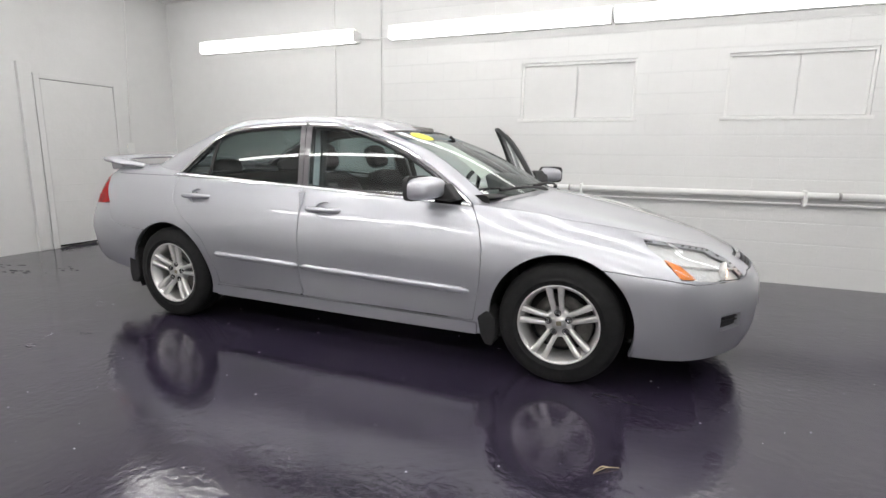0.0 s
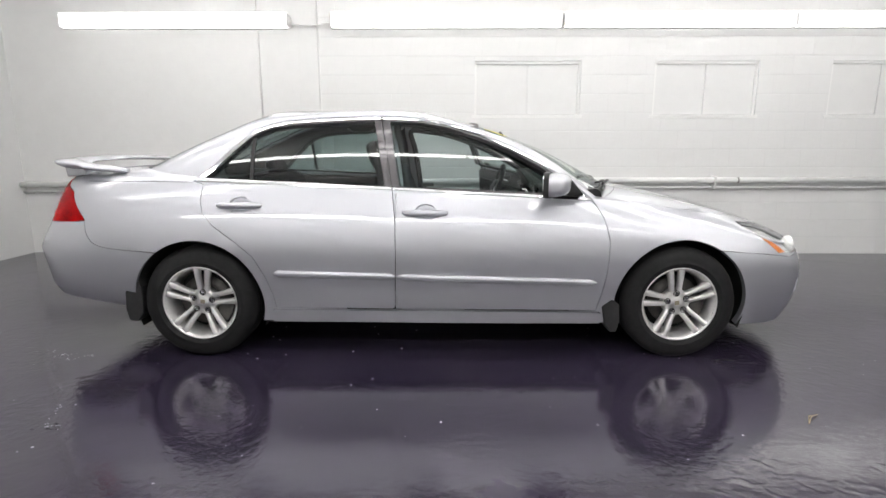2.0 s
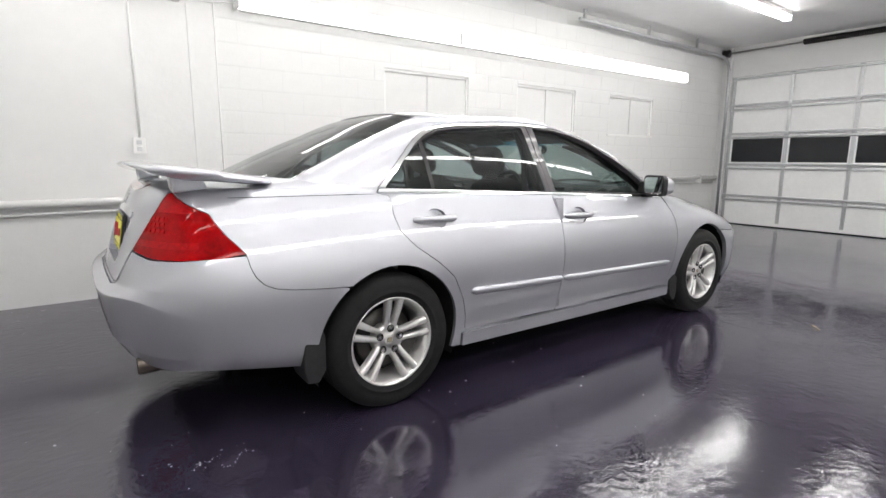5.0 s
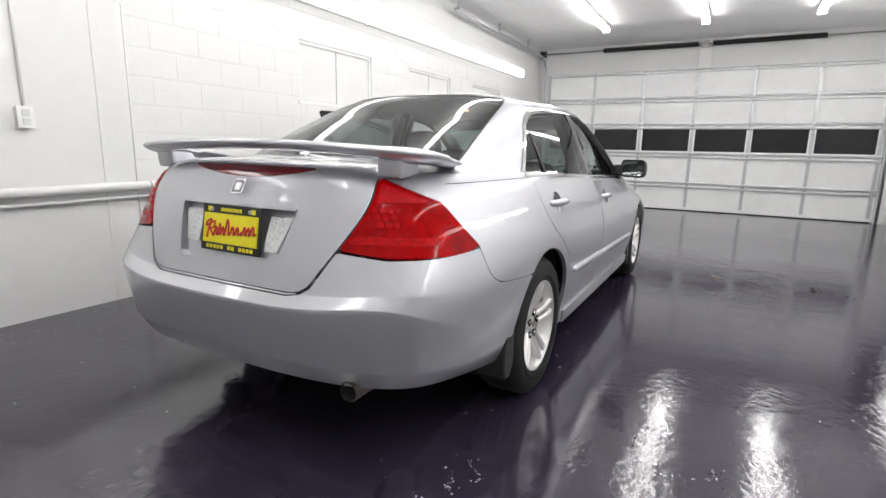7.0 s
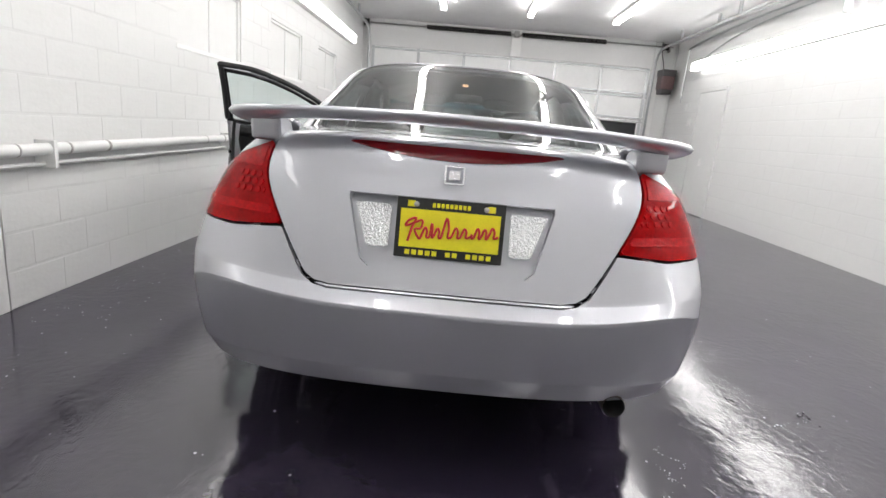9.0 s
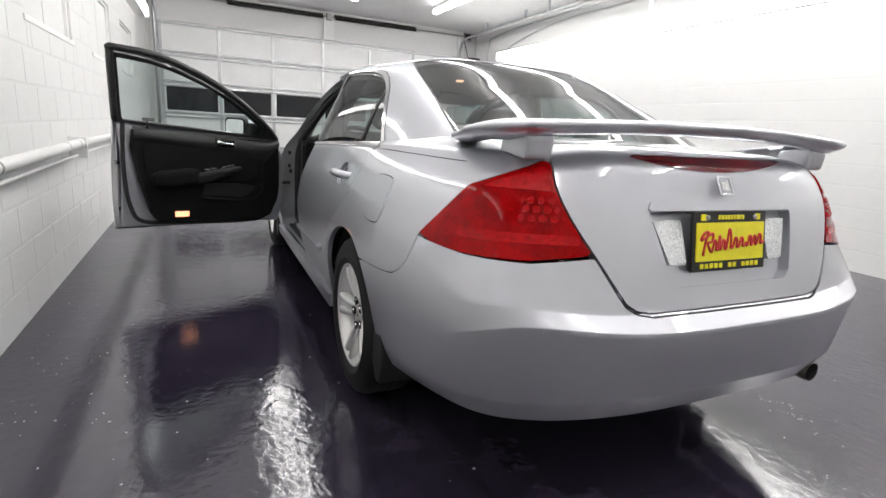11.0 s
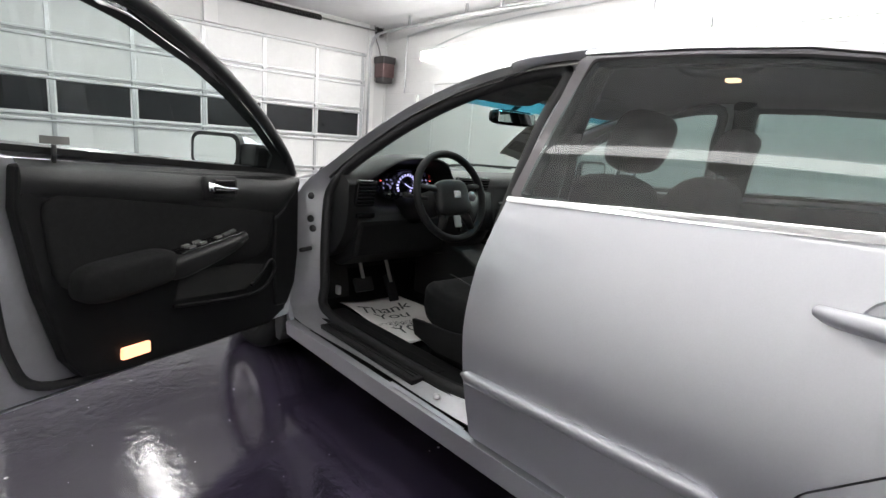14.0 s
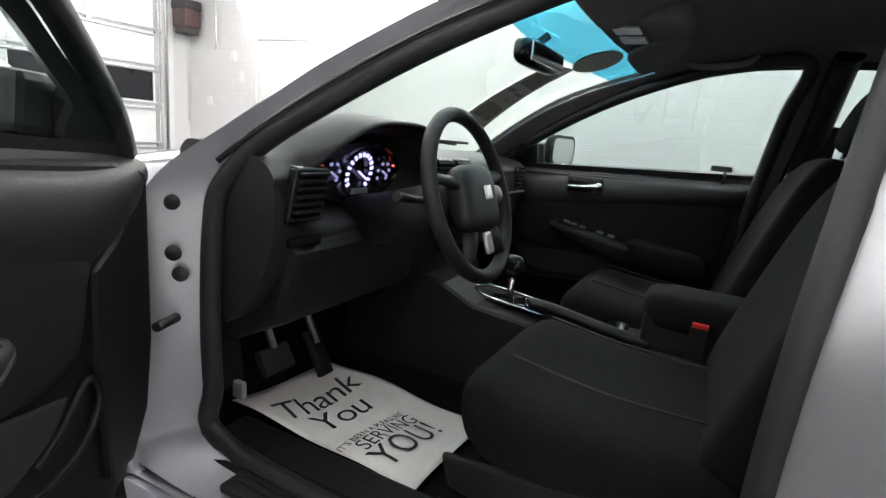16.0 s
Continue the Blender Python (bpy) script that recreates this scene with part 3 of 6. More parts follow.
wall_south = tagged(part("wall_south", box(X0 - .2, X1 + .2, Y0 - .2, Y0 + .003, 0, ZC), "joint"), "white painted concrete block wall", "wall", kind="structure")
wall_west = tagged(part("wall_west", box(X0 - .2, X0, Y0 - .2, BACK, 0, ZC), "wall"), "smooth white painted wall with a flush door", "wall", kind="structure")
GY0, GY1, GZ = -3.76, 2.06, 2.67
east = bmesh.new()
box(X1, X1 + .2, GY1, BACK, 0, ZC, bm=east)
box(X1, X1 + .2, Y0 - .2, GY0, 0, ZC, bm=east)
box(X1, X1 + .2, GY0, GY1, GZ, ZC, bm=east)
wall_east = tagged(part("wall_east", east, "wall"), "white wall round an overhead garage door", "wall", kind="structure")
part("jamb", box(X1 - .05, X1, GY0 - .16, GY0 - .01, 0, ZC - .02, .006), "white_metal", wall_east)
part("jamb", box(X1 - .05, X1, GY1 + .01, GY1 + .10, 0, ZC - .02, .006), "white_metal", wall_east)
part("post", box(X1 - .06, X1, -1.03, -.83, GZ, ZC - .01, .006), "white_metal", wall_east)


# flush doors
def flush_door(name, m, width, height, label):
    d = tagged(part(name, turned(box(0, width, -.004, .022, .012, height, .003), m), "wall"), label, "door", kind="structure")
    part("frame", turned(box(-.07, -.006, 0, .03, 0, height + .06, .004), m), "wall", d)
    part("frame", turned(box(width + .006, width + .07, 0, .03, 0, height + .06, .004), m), "wall", d)
    part("head", turned(box(-.006, width + .006, 0, .03, height + .008, height + .06, .004), m), "wall", d)
    part("shadow_gap", turned(box(0, width, .0, .012, height + .001, height + .007), m), "black", d, "dark gap over the door")
    return d


flush_door("door_1", Matrix.Translation((X0, 1.31, 0)) @ Matrix.Rotation(radians(-90), 4, "Z"), .86, 1.96, "white painted flush door in a white frame")
part("kick_strip", box(X0 + .022, X0 + .03, .46, 1.30, .015, .035), "black", bpy.data.objects["door_1"], "dark rubber strip at the foot")
for z in (.55, .75, 1.05):
    part("rib", box(X0 + .0215, X0 + .026, .52, 1.24, z, z + .012, .002), "wall", bpy.data.objects["door_1"])
flush_door("door_2", Matrix.Translation((5.12, Y0 + .001, 0)), .92, 2.12, "white painted flush door in a block wall")
tagged(part("trim", box(X0, X0 + .05, .22, .36, 0, 2.12, .006), "wall"), "white painted upright post on the wall", "trim", kind="structure")


# wiring boxes and conduits
def wall_run(name, pts, r, label, category="conduit", mat="white_metal"):
    return tagged(part(name, tube(pts, r, 8), mat), label, category)


wall_run("conduit", [(-2.02, Y1 - .022, 3.19), (-2.02, Y1 - .022, 1.32)], .010, "thin white conduit down the plaster wall to a socket")
wall_run("conduit", [(-1.362, Y1 - .008, 3.19), (-1.362, Y1 - .008, .0)], .006, "thin white conduit beside the pilaster")
wall_run("conduit", [(-1.66, Y1 - .07, 2.52), (-1.42, Y1 - .062, 2.50), (-1.17, Y1 - .07, 2.54)], .006, "short grey cable between two strip lamps")
wall_run("conduit", [(X0 + .014, 1.60, 3.19), (X0 + .014, 1.50, 1.26)], .009, "thin white conduit down to a switch")


def socket(x, y, z, face, label):
    s_ = thing("wall_socket", label, "socket", "sockets", at=(x, y, z))
    if face == "n":
        part("back_box", box(-.04, .04, -.045, .008, -.06, .06, .006), "white_metal", s_)
        part("cover", box(-.045, .045, -.052, -.045, -.065, .065, .003), "white_metal", s_)
        part("outlet", box(-.02, .02, -.058, -.052, -.045, -.01, .003), "rail_metal", s_)
        part("outlet", box(-.02, .02, -.058, -.052, .01, .045, .003), "rail_metal", s_)
    elif face == "s":
        part("back_box", box(-.04, .04, -.006, .03, -.06, .06, .006), "white_metal", s_)
        part("cover", box(-.045, .045, .03, .037, -.065, .065, .003), "white_metal", s_)
    else:
        part("back_box", box(-.004, .03, -.04, .04, -.06, .06, .006), "white_metal", s_)
        part("cover", box(.03, .037, -.045, .045, -.065, .065, .003), "white_metal", s_)
    return s_


socket(-2.03, Y1 - .012, 1.27, "n", "white surface-mounted wall socket under a conduit")
socket(X0, 1.49, 1.20, "w", "white light switch beside the flush door")
for x, z in ((7.05, 1.24), (6.53, 1.90), (5.54, .92), (6.34, 1.62)):
    socket(x, Y0, z, "s", "small white switch box on the block wall")

# pipes along the window wall
pipe = thing("pipe", "white painted wall pipe on brackets, paint chipped in places", "pipe")
part("main_pipe", tube([(X0 + .01, Y1 - .075, .80), (-1.2, Y1 - .075, .825), (1.0, Y1 - .075, .85), (X1 - .05, Y1 - .075, .865)], .032, 14), "white_metal", pipe)
part("thin_pipe", tube([(X0 + .01, Y1 - .05, .715), (-1.2, Y1 - .05, .745), (1.4, Y1 - .05, .77), (X1 - .05, Y1 - .05, .78)], .011, 8), "white_metal", pipe)
for x in (-3.3, -1.1, 1.05, 3.05, 5.08, 6.9):
    z = np.interp(x, [-4.8, -1.2, 1.0, 7.5], [.80, .825, .85, .865])
    part("bracket", box(x - .012, x + .012, Y1 - .115, BACK, z - .10, z + .045, .004), "white_metal", pipe)
M["chip"] = material("bare_patch", (.36, .35, .34), .6, vary=.3, vscale=60)
for k, x in enumerate((-1.32, -.98, -.66, .6, .92, 3.3)):
    z = np.interp(x, [-4.8, -1.2, 1.0, 7.5], [.80, .825, .85, .865])
    part("chipped_patch", tube([(x, Y1 - .075, z), (x + .03 + .006 * (k % 3) - .018, Y1 - .075, z)], .0325, 14), "chip", pipe, "dark chip in the paint")


# ---------- strip lamps ----------
def strip_lamp(x0, x1, y, z, hang, label):
    """Two lit halves in one housing; hang: 'n' or 's' for a wall, 'c' for the ceiling."""
    ob = thing("strip_lamp", label, "lamp", "strip lamps", at=(x0, y, z))
    length, mid = x1 - x0, (x1 - x0) / 2
    if hang == "c":
        part("housing", box(.0, length, -.05, .05, .04, ZC - z, .006), "white_metal", ob)
        # sheet added over the diffusers to cut their light on the ceiling
        part("reflector", box(-.004, length + .004, -.056, .056, .028, .040, .003), "white_metal", ob, "white sheet added to shade the ceiling")
        for a, c in ((.012, mid - .004), (mid + .004, length - .012)):
            part("diffuser", box(a, c, -.038, .038, -.036, .028, .014, 3), "tube", ob, "glowing white diffuser")
        part("end_cap", box(-.006, .012, -.06, .06, -.047, .03, .008), "white_metal", ob)
        part("end_cap", box(length - .012, length + .006, -.06, .06, -.047, .03, .008), "white_metal", ob)
    else:
        s_ = 1 if hang == "n" else -1
        wall = (BACK if hang == "n" else Y0 + .003) - y
        part("housing", box(0, length, s_ * .03, wall, -.05, .06, .006), "white_metal", ob)
        # plates added above and below to hold the lamp's light off the wall
        for z0, z1, out in ((-.080, -.074, .022), (.074, .080, .058)):
            part("trough_lip", box(0, length, -s_ * out, s_ * .05, z0, z1, .002), "white_metal", ob)
        for a, c in ((.012, mid - .004), (mid + .004, length - .012)):
            part("diffuser", box(a, c, -s_ * .06, s_ * .03, -.072, .072, .026, 3), "wall_tube" if hang == "n" else "far_tube", ob, "glowing white diffuser")
        part("end_cap", box(-.006, .012, -s_ * .062, s_ * .03, -.064, .064, .012), "white_metal", ob)
        part("end_cap", box(length - .012, length + .006, -s_ * .062, s_ * .03, -.064, .064, .012), "white_metal", ob)
    return ob


for a, c in ((-4.07, -1.65), (-1.19, 1.25), (1.275, 3.69), (3.705, 6.06)):
    strip_lamp(a, c, 2.12, 2.535, "n", "lit fluorescent strip lamp fixed high on the window wall")
for k in range(4):
    strip_lamp(6.27 - 2.46 * (k + 1) + .02, 6.27 - 2.46 * k, -4.10, 2.585, "s", "lit fluorescent strip lamp fixed high on the block wall")
for y in (.52, -.98, -2.45):
    for k in range(4):
        strip_lamp(5.75 - 2.46 * (k + 1) + .02, 5.75 - 2.46 * k, y, 3.12, "c", "lit fluorescent strip lamp under the ceiling")

# ---------- overhead door ----------
gd = thing("garage_door", "white sectional overhead garage door, closed, with one row of dark panes", "garage door")
XD = X1 + .035
cols = [GY1 - .04 - .9533 * k for k in range(7)]
levels = [.015, .50, 1.075, 1.625, 2.13, GZ]
for n, (z0, z1) in enumerate(zip(levels, levels[1:])):
    if n == 2:
        sec = bmesh.new()
        box(XD, XD + .045, GY0 + .004, GY1 - .004, z0 + .002, z0 + .075, .004, bm=sec)
        box(XD, XD + .045, GY0 + .004, GY1 - .004, z1 - .06, z1 - .002, .004, bm=sec)
        for y in cols:
            box(XD, XD + .045, max(y - .05, GY0 + .004), min(y + .05, GY1 - .004), z0 + .075, z1 - .06, .004, bm=sec)
        part("section", sec, "door_panel", gd)
        for a, c in zip(cols, cols[1:]):
            part("pane", box(XD + .018, XD + .026, c + .05, a - .05, z0 + .075, z1 - .06), "dark_pane", gd, "dark pane with night behind")
    else:
        sec = box(XD, XD + .045, GY0 + .004, GY1 - .004, z0 + .002, z1 - .002, .005)
        part("section", sec, "door_panel", gd)
        for a, c in zip(cols, cols[1:]):
            part("panel_face", box(XD - .004, XD, c + .06, a - .06, z0 + .075, z1 - .075, .002), "door_panel", gd)
    for y in cols:
        part("stile", box(XD - .016, XD, max(y - .028, GY0 + .006), min(y + .028, GY1 - .006), z0 + .06, z1 - .06, .004), "rail_metal", gd)
    for z in ((z1 - .055, z1 - .02),) + (((z0 + .02, z0 + .055),) if n else ()):
        part("strut", box(XD - .035, XD, GY0 + .006, GY1 - .006, z[0], z[1], .008), "rail_metal", gd, "galvanised strut")
    for y in cols:
        part("hinge", box(XD - .045, XD - .002, max(y - .03, GY0 + .006), min(y + .03, GY1 - .006), z1 - .02, z1 + .02 if n < 4 else z1 - .002, .004), "rail_metal", gd)

op = thing("door_spring_shaft", "steel shaft with two dark coil springs over the garage door", "door spring")
part("shaft", tube([(X1 - .11, Y1 - .03, 3.09), (X1 - .11, Y0 + .15, 3.09)], .014, 10), "steel", op)
M["spring"] = material("oily_spring", (.03, .028, .027), .35, .6, vary=.3, vscale=90)
for y0, y1 in ((.92, -.80), (-1.03, -2.73)):
    coil = []
    turns = 62
    for k in range(turns * 8 + 1):
        a = k / 8 * math.tau
        coil.append((X1 - .11 + .038 * math.cos(a), y0 + (y1 - y0) * k / (turns * 8), 3.09 + .038 * math.sin(a)))
    part("spring", tube(coil, .0115, 5), "spring", op, "dark oily coil spring")
part("bracket", box(X1 - .15, X1 - .0, -.97, -.87, 3.03, 3.15, .006), "steel", op)
for y in (Y1 - .10, Y0 + .30):
    part("drum", lathe([(.014, -.05), (.07, -.05), (.062, -.02), (.062, .03), (.075, .05), (.014, .05)], "y", 20, (X1 - .11, y, 3.09)), "spring", op)
    part("bracket", box(X1 - .14, X1, y + (.06 if y > 0 else -.10), y + (.08 if y > 0 else -.08), 3.0, 3.17, .004), "steel", op)
for y in (GY1 + .035, GY0 - .035):
    tr = thing("door_track", "galvanised track up the jamb and back under the ceiling", "door track", "door tracks")
    run = [(X1 - .06, y, .0), (X1 - .06, y, 2.62), (X1 - .08, y, 2.80), (X1 - .16, y, 2.93), (X1 - .30, y, 3.0), (X1 - .55, y, 3.02), (3.3, y, 3.06)]
    part("track", tube(run, .026, 6), "rail_metal", tr)
    for x in (6.3, 4.9, 3.4):
        part("hanger", box(x - .015, x + .015, y - .02, y + .02, 3.05, ZC, .003), "rail_metal", tr)
mo = thing("door_motor", "dark grey and red opener motor beside the garage door", "motor")
M["motor"] = material("motor_grey", (.05, .045, .047), .45, vary=.2, vscale=30)
M["motor_red"] = material("motor_red", (.10, .055, .055), .4, vary=.15, vscale=30)
part("mount", box(X1 - .30, X1, -4.05, -3.93, 2.20, 2.62, .008), "steel", mo)
part("case", box(X1 - .42, X1 - .12, -4.12, -3.86, 2.25, 2.56, .03, 3), "motor_red", mo)
part("end_cover", box(X1 - .43, X1 - .11, -4.13, -3.85, 2.50, 2.63, .02, 3), "motor", mo)
part("foot_cover", box(X1 - .40, X1 - .14, -4.10, -3.88, 2.16, 2.27, .02, 3), "motor", mo)
part("cable", tube(smooth_run([(X1 - .2, -3.95, 2.6), (X1 - .15, -3.92, 2.8), (X1 - .08, -3.9, 2.95), (X1 - .05, -3.88, 3.19)], 6), .008, 6), "black", mo)
wall_run("conduit", [(X1 - .02, -4.19, .9), (X1 - .02, -4.19, 3.19)], .014, "white conduit in the corner by the garage door")
wall_run("conduit", smooth_run([(6.9, Y0 + .02, 2.0), (6.9, Y0 + .02, 2.9), (6.7, Y0 + .03, 3.02), (5.5, Y0 + .03, 3.10), (3.6, Y0 + .03, 3.12), (1.6, Y0 + .03, 3.16), (-2.0, Y0 + .03, 3.16)], 5), .016, "grey conduit along the top of the block wall", mat="rail_metal")
wall_run("conduit", smooth_run([(6.2, Y0 + .02, 2.7), (5.9, Y0 + .03, 2.80), (5.0, Y0 + .04, 2.95), (4.0, Y0 + .04, 3.02), (2.6, Y0 + .05, 3.02), (1.8, Y0 + .04, 3.1)], 5), .010, "loose dark cable along the top of the wall", "cable", "rail_metal")
wall_run("ceiling_rail", [(4.4, -3.72, 3.03), (2.4, -3.72, 2.93)], .018, "galvanised rail hung below the ceiling", "rail", "rail_metal")
tagged(part("rail_hanger", box(1.86, 1.92, -3.75, -3.69, 2.58, ZC, .01), "rail_metal"), "grey steel hanger dropping from the ceiling", "hanger")
tagged(part("rail_hanger", box(4.1, 4.14, -3.74, -3.70, 3.02, ZC, .005), "rail_metal"), "grey steel strap holding a rail", "hanger")
tagged(part("rail_hanger", box(2.5, 2.54, -3.74, -3.70, 2.93, ZC, .005), "rail_metal"), "grey steel strap holding a rail", "hanger")

# ---------- concrete blocks of the two long walls ----------
BLOCKS = {}


def block_mesh(w, h):
    key = (round(w, 3), round(h, 3))
    if key not in BLOCKS:
        bm = box(0, w, -.0040, .002, 0, h)
        top = [v for v in bm.verts if v.co.y < 0]
        for v in top:
            v.co.x += .002 if v.co.x < w / 2 else -.002
            v.co.z += .008 if v.co.z < h / 2 else -.008
        me = bpy.data.meshes.new("block")
        bm.to_mesh(me)
        bm.free()
        me.materials.append(M["block"])
        BLOCKS[key] = me
    return BLOCKS[key]


def lay_blocks(wall, x_from, x_to, y, turn, holes, limit):
    course, pitch, joint, n, far = .2, .4, .001, 0, bmesh.new()
    for r in range(16):
        x = x_from - (pitch / 2 if r % 2 else 0)
        while x < x_to - .02:
            pieces = [(max(x, x_from), min(x + pitch, x_to), r * course, (r + 1) * course)]
            for a, c, z0, z1 in holes:
                cut_up = []
                for p in pieces:
                    if p[1] <= a or p[0] >= c or p[3] <= z0 or p[2] >= z1:
                        cut_up.append(p)
                        continue
                    if p[0] < a:
                        cut_up.append((p[0], a, p[2], p[3]))
                    if p[1] > c:
                        cut_up.append((c, p[1], p[2], p[3]))
                    m0, m1 = max(p[0], a), min(p[1], c)
                    if p[2] < z0:
                        cut_up.append((m0, m1, p[2], z0))
                    if p[3] > z1:
                        cut_up.append((m0, m1, z1, p[3]))
                pieces = cut_up
            for a, c, z0, z1 in pieces:
                w, h = c - a - joint, min(z1, ZC) - z0 - joint
                if w < .02 or h < .02:
                    continue
                me = block_mesh(w, h)
                at = Matrix.Translation(((a + joint / 2) if turn > 0 else (c - joint / 2), y, z0 + joint / 2)) @ Matrix.Rotation(0 if turn > 0 else math.pi, 4, "Z")
                if n < limit:
                    ob = new("block", me)
                    ob.parent, ob.matrix_basis = wall, at
                    n += 1
                else:
                    tmp = me.copy()
                    tmp.transform(at)
                    far.from_mesh(tmp)
                    bpy.data.meshes.remove(tmp)
            x += pitch
    if far.verts:
        tagged(part("blocks", far, "block", wall), kind="stuff")
    else:
        far.free()


lay_blocks(wall_north, -1.374, X1, Y1, 1, [(a - .0, c + .0, WZ0, WZ1) for a, c in WINDOWS_N], 300)
lay_blocks(wall_south, X0, X1, Y0, -1, [(5.04, 6.12, 0, 2.19)], 300)

# ---------- car: outer panels ----------
M["red_lens"] = material("red_lens", (.33, .0006, .0015), .03, spec=.16, vary=.30, vscale=14)
M["red_lens_light"] = material("red_lens_light", (.46, .003, .005), .10, spec=.2, vary=.25, vscale=60, bump=.5, bscale=160, bdist=.004)
M["red_dark"] = material("dark_red_lens", (.16, .003, .006), .10, coat=1.0)
M["clear_lens"] = material("ribbed_clear_lens", (.75, .76, .77), .12, .6, 1.0, vary=.2, vscale=90, bump=.8, bscale=130, bdist=.006)
M["lamp_glass"] = thin_glass("lamp_glass", (.95, .96, .97), .05)
M["reflector"] = material("lamp_reflector", (.90, .90, .88), .2, .3, vary=.12, vscale=30, bump=.8, bscale=50, bdist=.012)
M["disc"] = material("worn_disc", (.10, .095, .09), .5, .6, vary=.2, vscale=40)
M["amber"] = material("amber_lens", (.85, .22, .02), .2, coat=1.0, vary=.15, vscale=60, bump=.5, bscale=140, bdist=.004)
M["amber_lit"] = material("lit_bulb", (.9, .55, .35), .3, emit=(1.0, .55, .34), strength=9.0)
M["yellow"] = material("plate_yellow", (.82, .74, .02), .35, vary=.05, vscale=30)
M["plate_red"] = material("plate_red", (.55, .03, .03), .4)
M["flap"] = material("mud_flap", (.02, .02, .021), .55, vary=.2, vscale=40, bump=.1, bscale=200)
M["emblem"] = material("emblem_chrome", (.80, .80, .81), .25, .8)
M["shade_band"] = thin_glass("shade_band", (.05, .31, .42), .04)
M["paper_back"] = material("paper_back", (.75, .75, .70), .7, vary=.05)
M["print_grey"] = material("print_grey", (.42, .40, .36), .7, vary=.2, vscale=50)
M["liner"] = material("arch_liner", (.012, .012, .012), .8, vary=.2)

RECESS = [(-.285, .925), (.285, .925), (.298, .905), (.25, .735), (.225, .715), (-.225, .715), (-.25, .735), (-.298, .905)]
recess = np.minimum(poly(LOW.y, LOW.z, RECESS), (2.0 - LOW.A))
FUEL = rounded([(-1.570, .927), (-1.675, .925), (-1.702, .900), (-1.706, .800), (-1.682, .774), (-1.580, .772), (-1.553, .797), (-1.546, .902)], 4)
fuel = np.minimum(side_view(LOW, FUEL), ON_SIDE[LOW])
FOG = [(.570, .428), (.690, .420), (.678, .344), (.552, .352)]
fog = np.minimum(poly(LOW.y, LOW.z, FOG), LOW.A - 9.5)
low_grille = np.minimum(poly(LOW.y, LOW.z, [(-1, .41), (.36, .41), (.32, .27), (-1, .27)]), LOW.A - 9.5)

# roof, pillars, rear quarters: one welded shell
part("body_shell", join(both(TOP, roof, gap=.002), cut(LOW, np.minimum(rest_low, -fuel), 1), cut(LOW, rest_low, -1)), "paint", car)
part("fuel_door", cut(LOW, fuel, 1, gap=.0012, out=.001), "paint", car)
for sg in (1, -1):
    part("fender", cut(LOW, fender, sg), "paint", car)
    part("sill", cut(LOW, sill, sg, out=.013, thick=.03), "paint", car)
part("hood", both(LOW, HOOD), "paint", car)
trunk_lid = part("trunk_lid", both(LOW, np.minimum(trunk, -recess), thick=.036), "paint", car)
arch = NOT_ARCH[LOW]
rear_bump = part("rear_bumper", both(LOW, np.minimum(rear_bumper, arch)), "paint", car)
front_bump = part("front_bumper", both(LOW, np.min([front_bumper, arch, -fog, -low_grille], axis=0), thick=.03), "paint", car)
part("lower_grille", both(LOW, low_grille, out=-.028, gap=-.004, lip=False), "black", front_bump, "black mesh insert")
for sg in (1, -1):
    part("fog_recess", cut(LOW, fog, sg, out=-.028, gap=-.004, lip=False), "black", front_bump, "black slotted insert")
    for k in range(3):
        band = np.minimum(fog, .004 - np.abs(LOW.z - (.368 + .018 * k)))
        part("fog_slat", cut(LOW, band, sg, out=-.014, gap=0, thick=.012), "black", front_bump)
grille_ob = part("grille", both(LOW, grille, out=-.02, lip=False), "black", car)
for k in range(3):
    part("grille_bar", both(LOW, np.minimum(grille - .004, .006 - np.abs(LOW.z - (.625 + .017 * k))), gap=0, out=-.004, thick=.012), "chrome" if k == 2 else "black", grille_ob)
part("emblem", turned(box(-.035, .035, -.008, .006, -.020, .020, .008, 3), Matrix.Translation((2.262, 0, .640)) @ Matrix.Rotation(radians(90), 4, "Z")), "emblem", grille_ob)

# shoulder crease shade as a painted dark line, rear windows to tail light
shoulder = np.min([.0016 - np.abs(LOW.z - 1.0105), -1.345 - LOW.x, LOW.x + 2.03, LOW.y - .4], axis=0)
for sg in (1, -1):
    part("shoulder_seam", cut(LOW, shoulder, sg, gap=0, out=.0007, lip=False), "liner", car, "fine dark line painted for the crease")

# tail lights
for sg in (1, -1):
    tl = part("tail_light", cut(LOW, tail, sg, out=.002), "red_lens", car, "red plastic tail light")
    band1 = np.minimum(tail - .012, .012 - np.abs(LOW.z - .838))
    band2 = np.min([tail - .014, .94 - LOW.z, LOW.z - .872], axis=0)
    band3 = np.min([tail - .016, LOW.z - .955], axis=0)
    part("light_band", cut(LOW, np.minimum(band1, uy(.78) + .1 - LOW.U), sg, gap=0, out=.0045, thick=.003), "red_lens_light", tl)
    part("light_band", cut(LOW, band3, sg, gap=0, out=.0045, thick=.003), "red_lens_light", tl)
    cells = np.min([band2, uy(.70) - LOW.U], axis=0)
    for r in range(3):
        for c in range(6):
            u0 = uy(.53) + .022 * r + .034 * c
            cell = np.min([cells, .0125 - np.abs(LOW.U - u0), .009 - np.abs(LOW.z - (.888 + .022 * r))], axis=0)
            m_ = cut(LOW, cell, sg, gap=0, out=.005, thick=.003)
            if len(m_[1]) > 2:
                part("lens_cell", m_, "red_lens_light", tl)
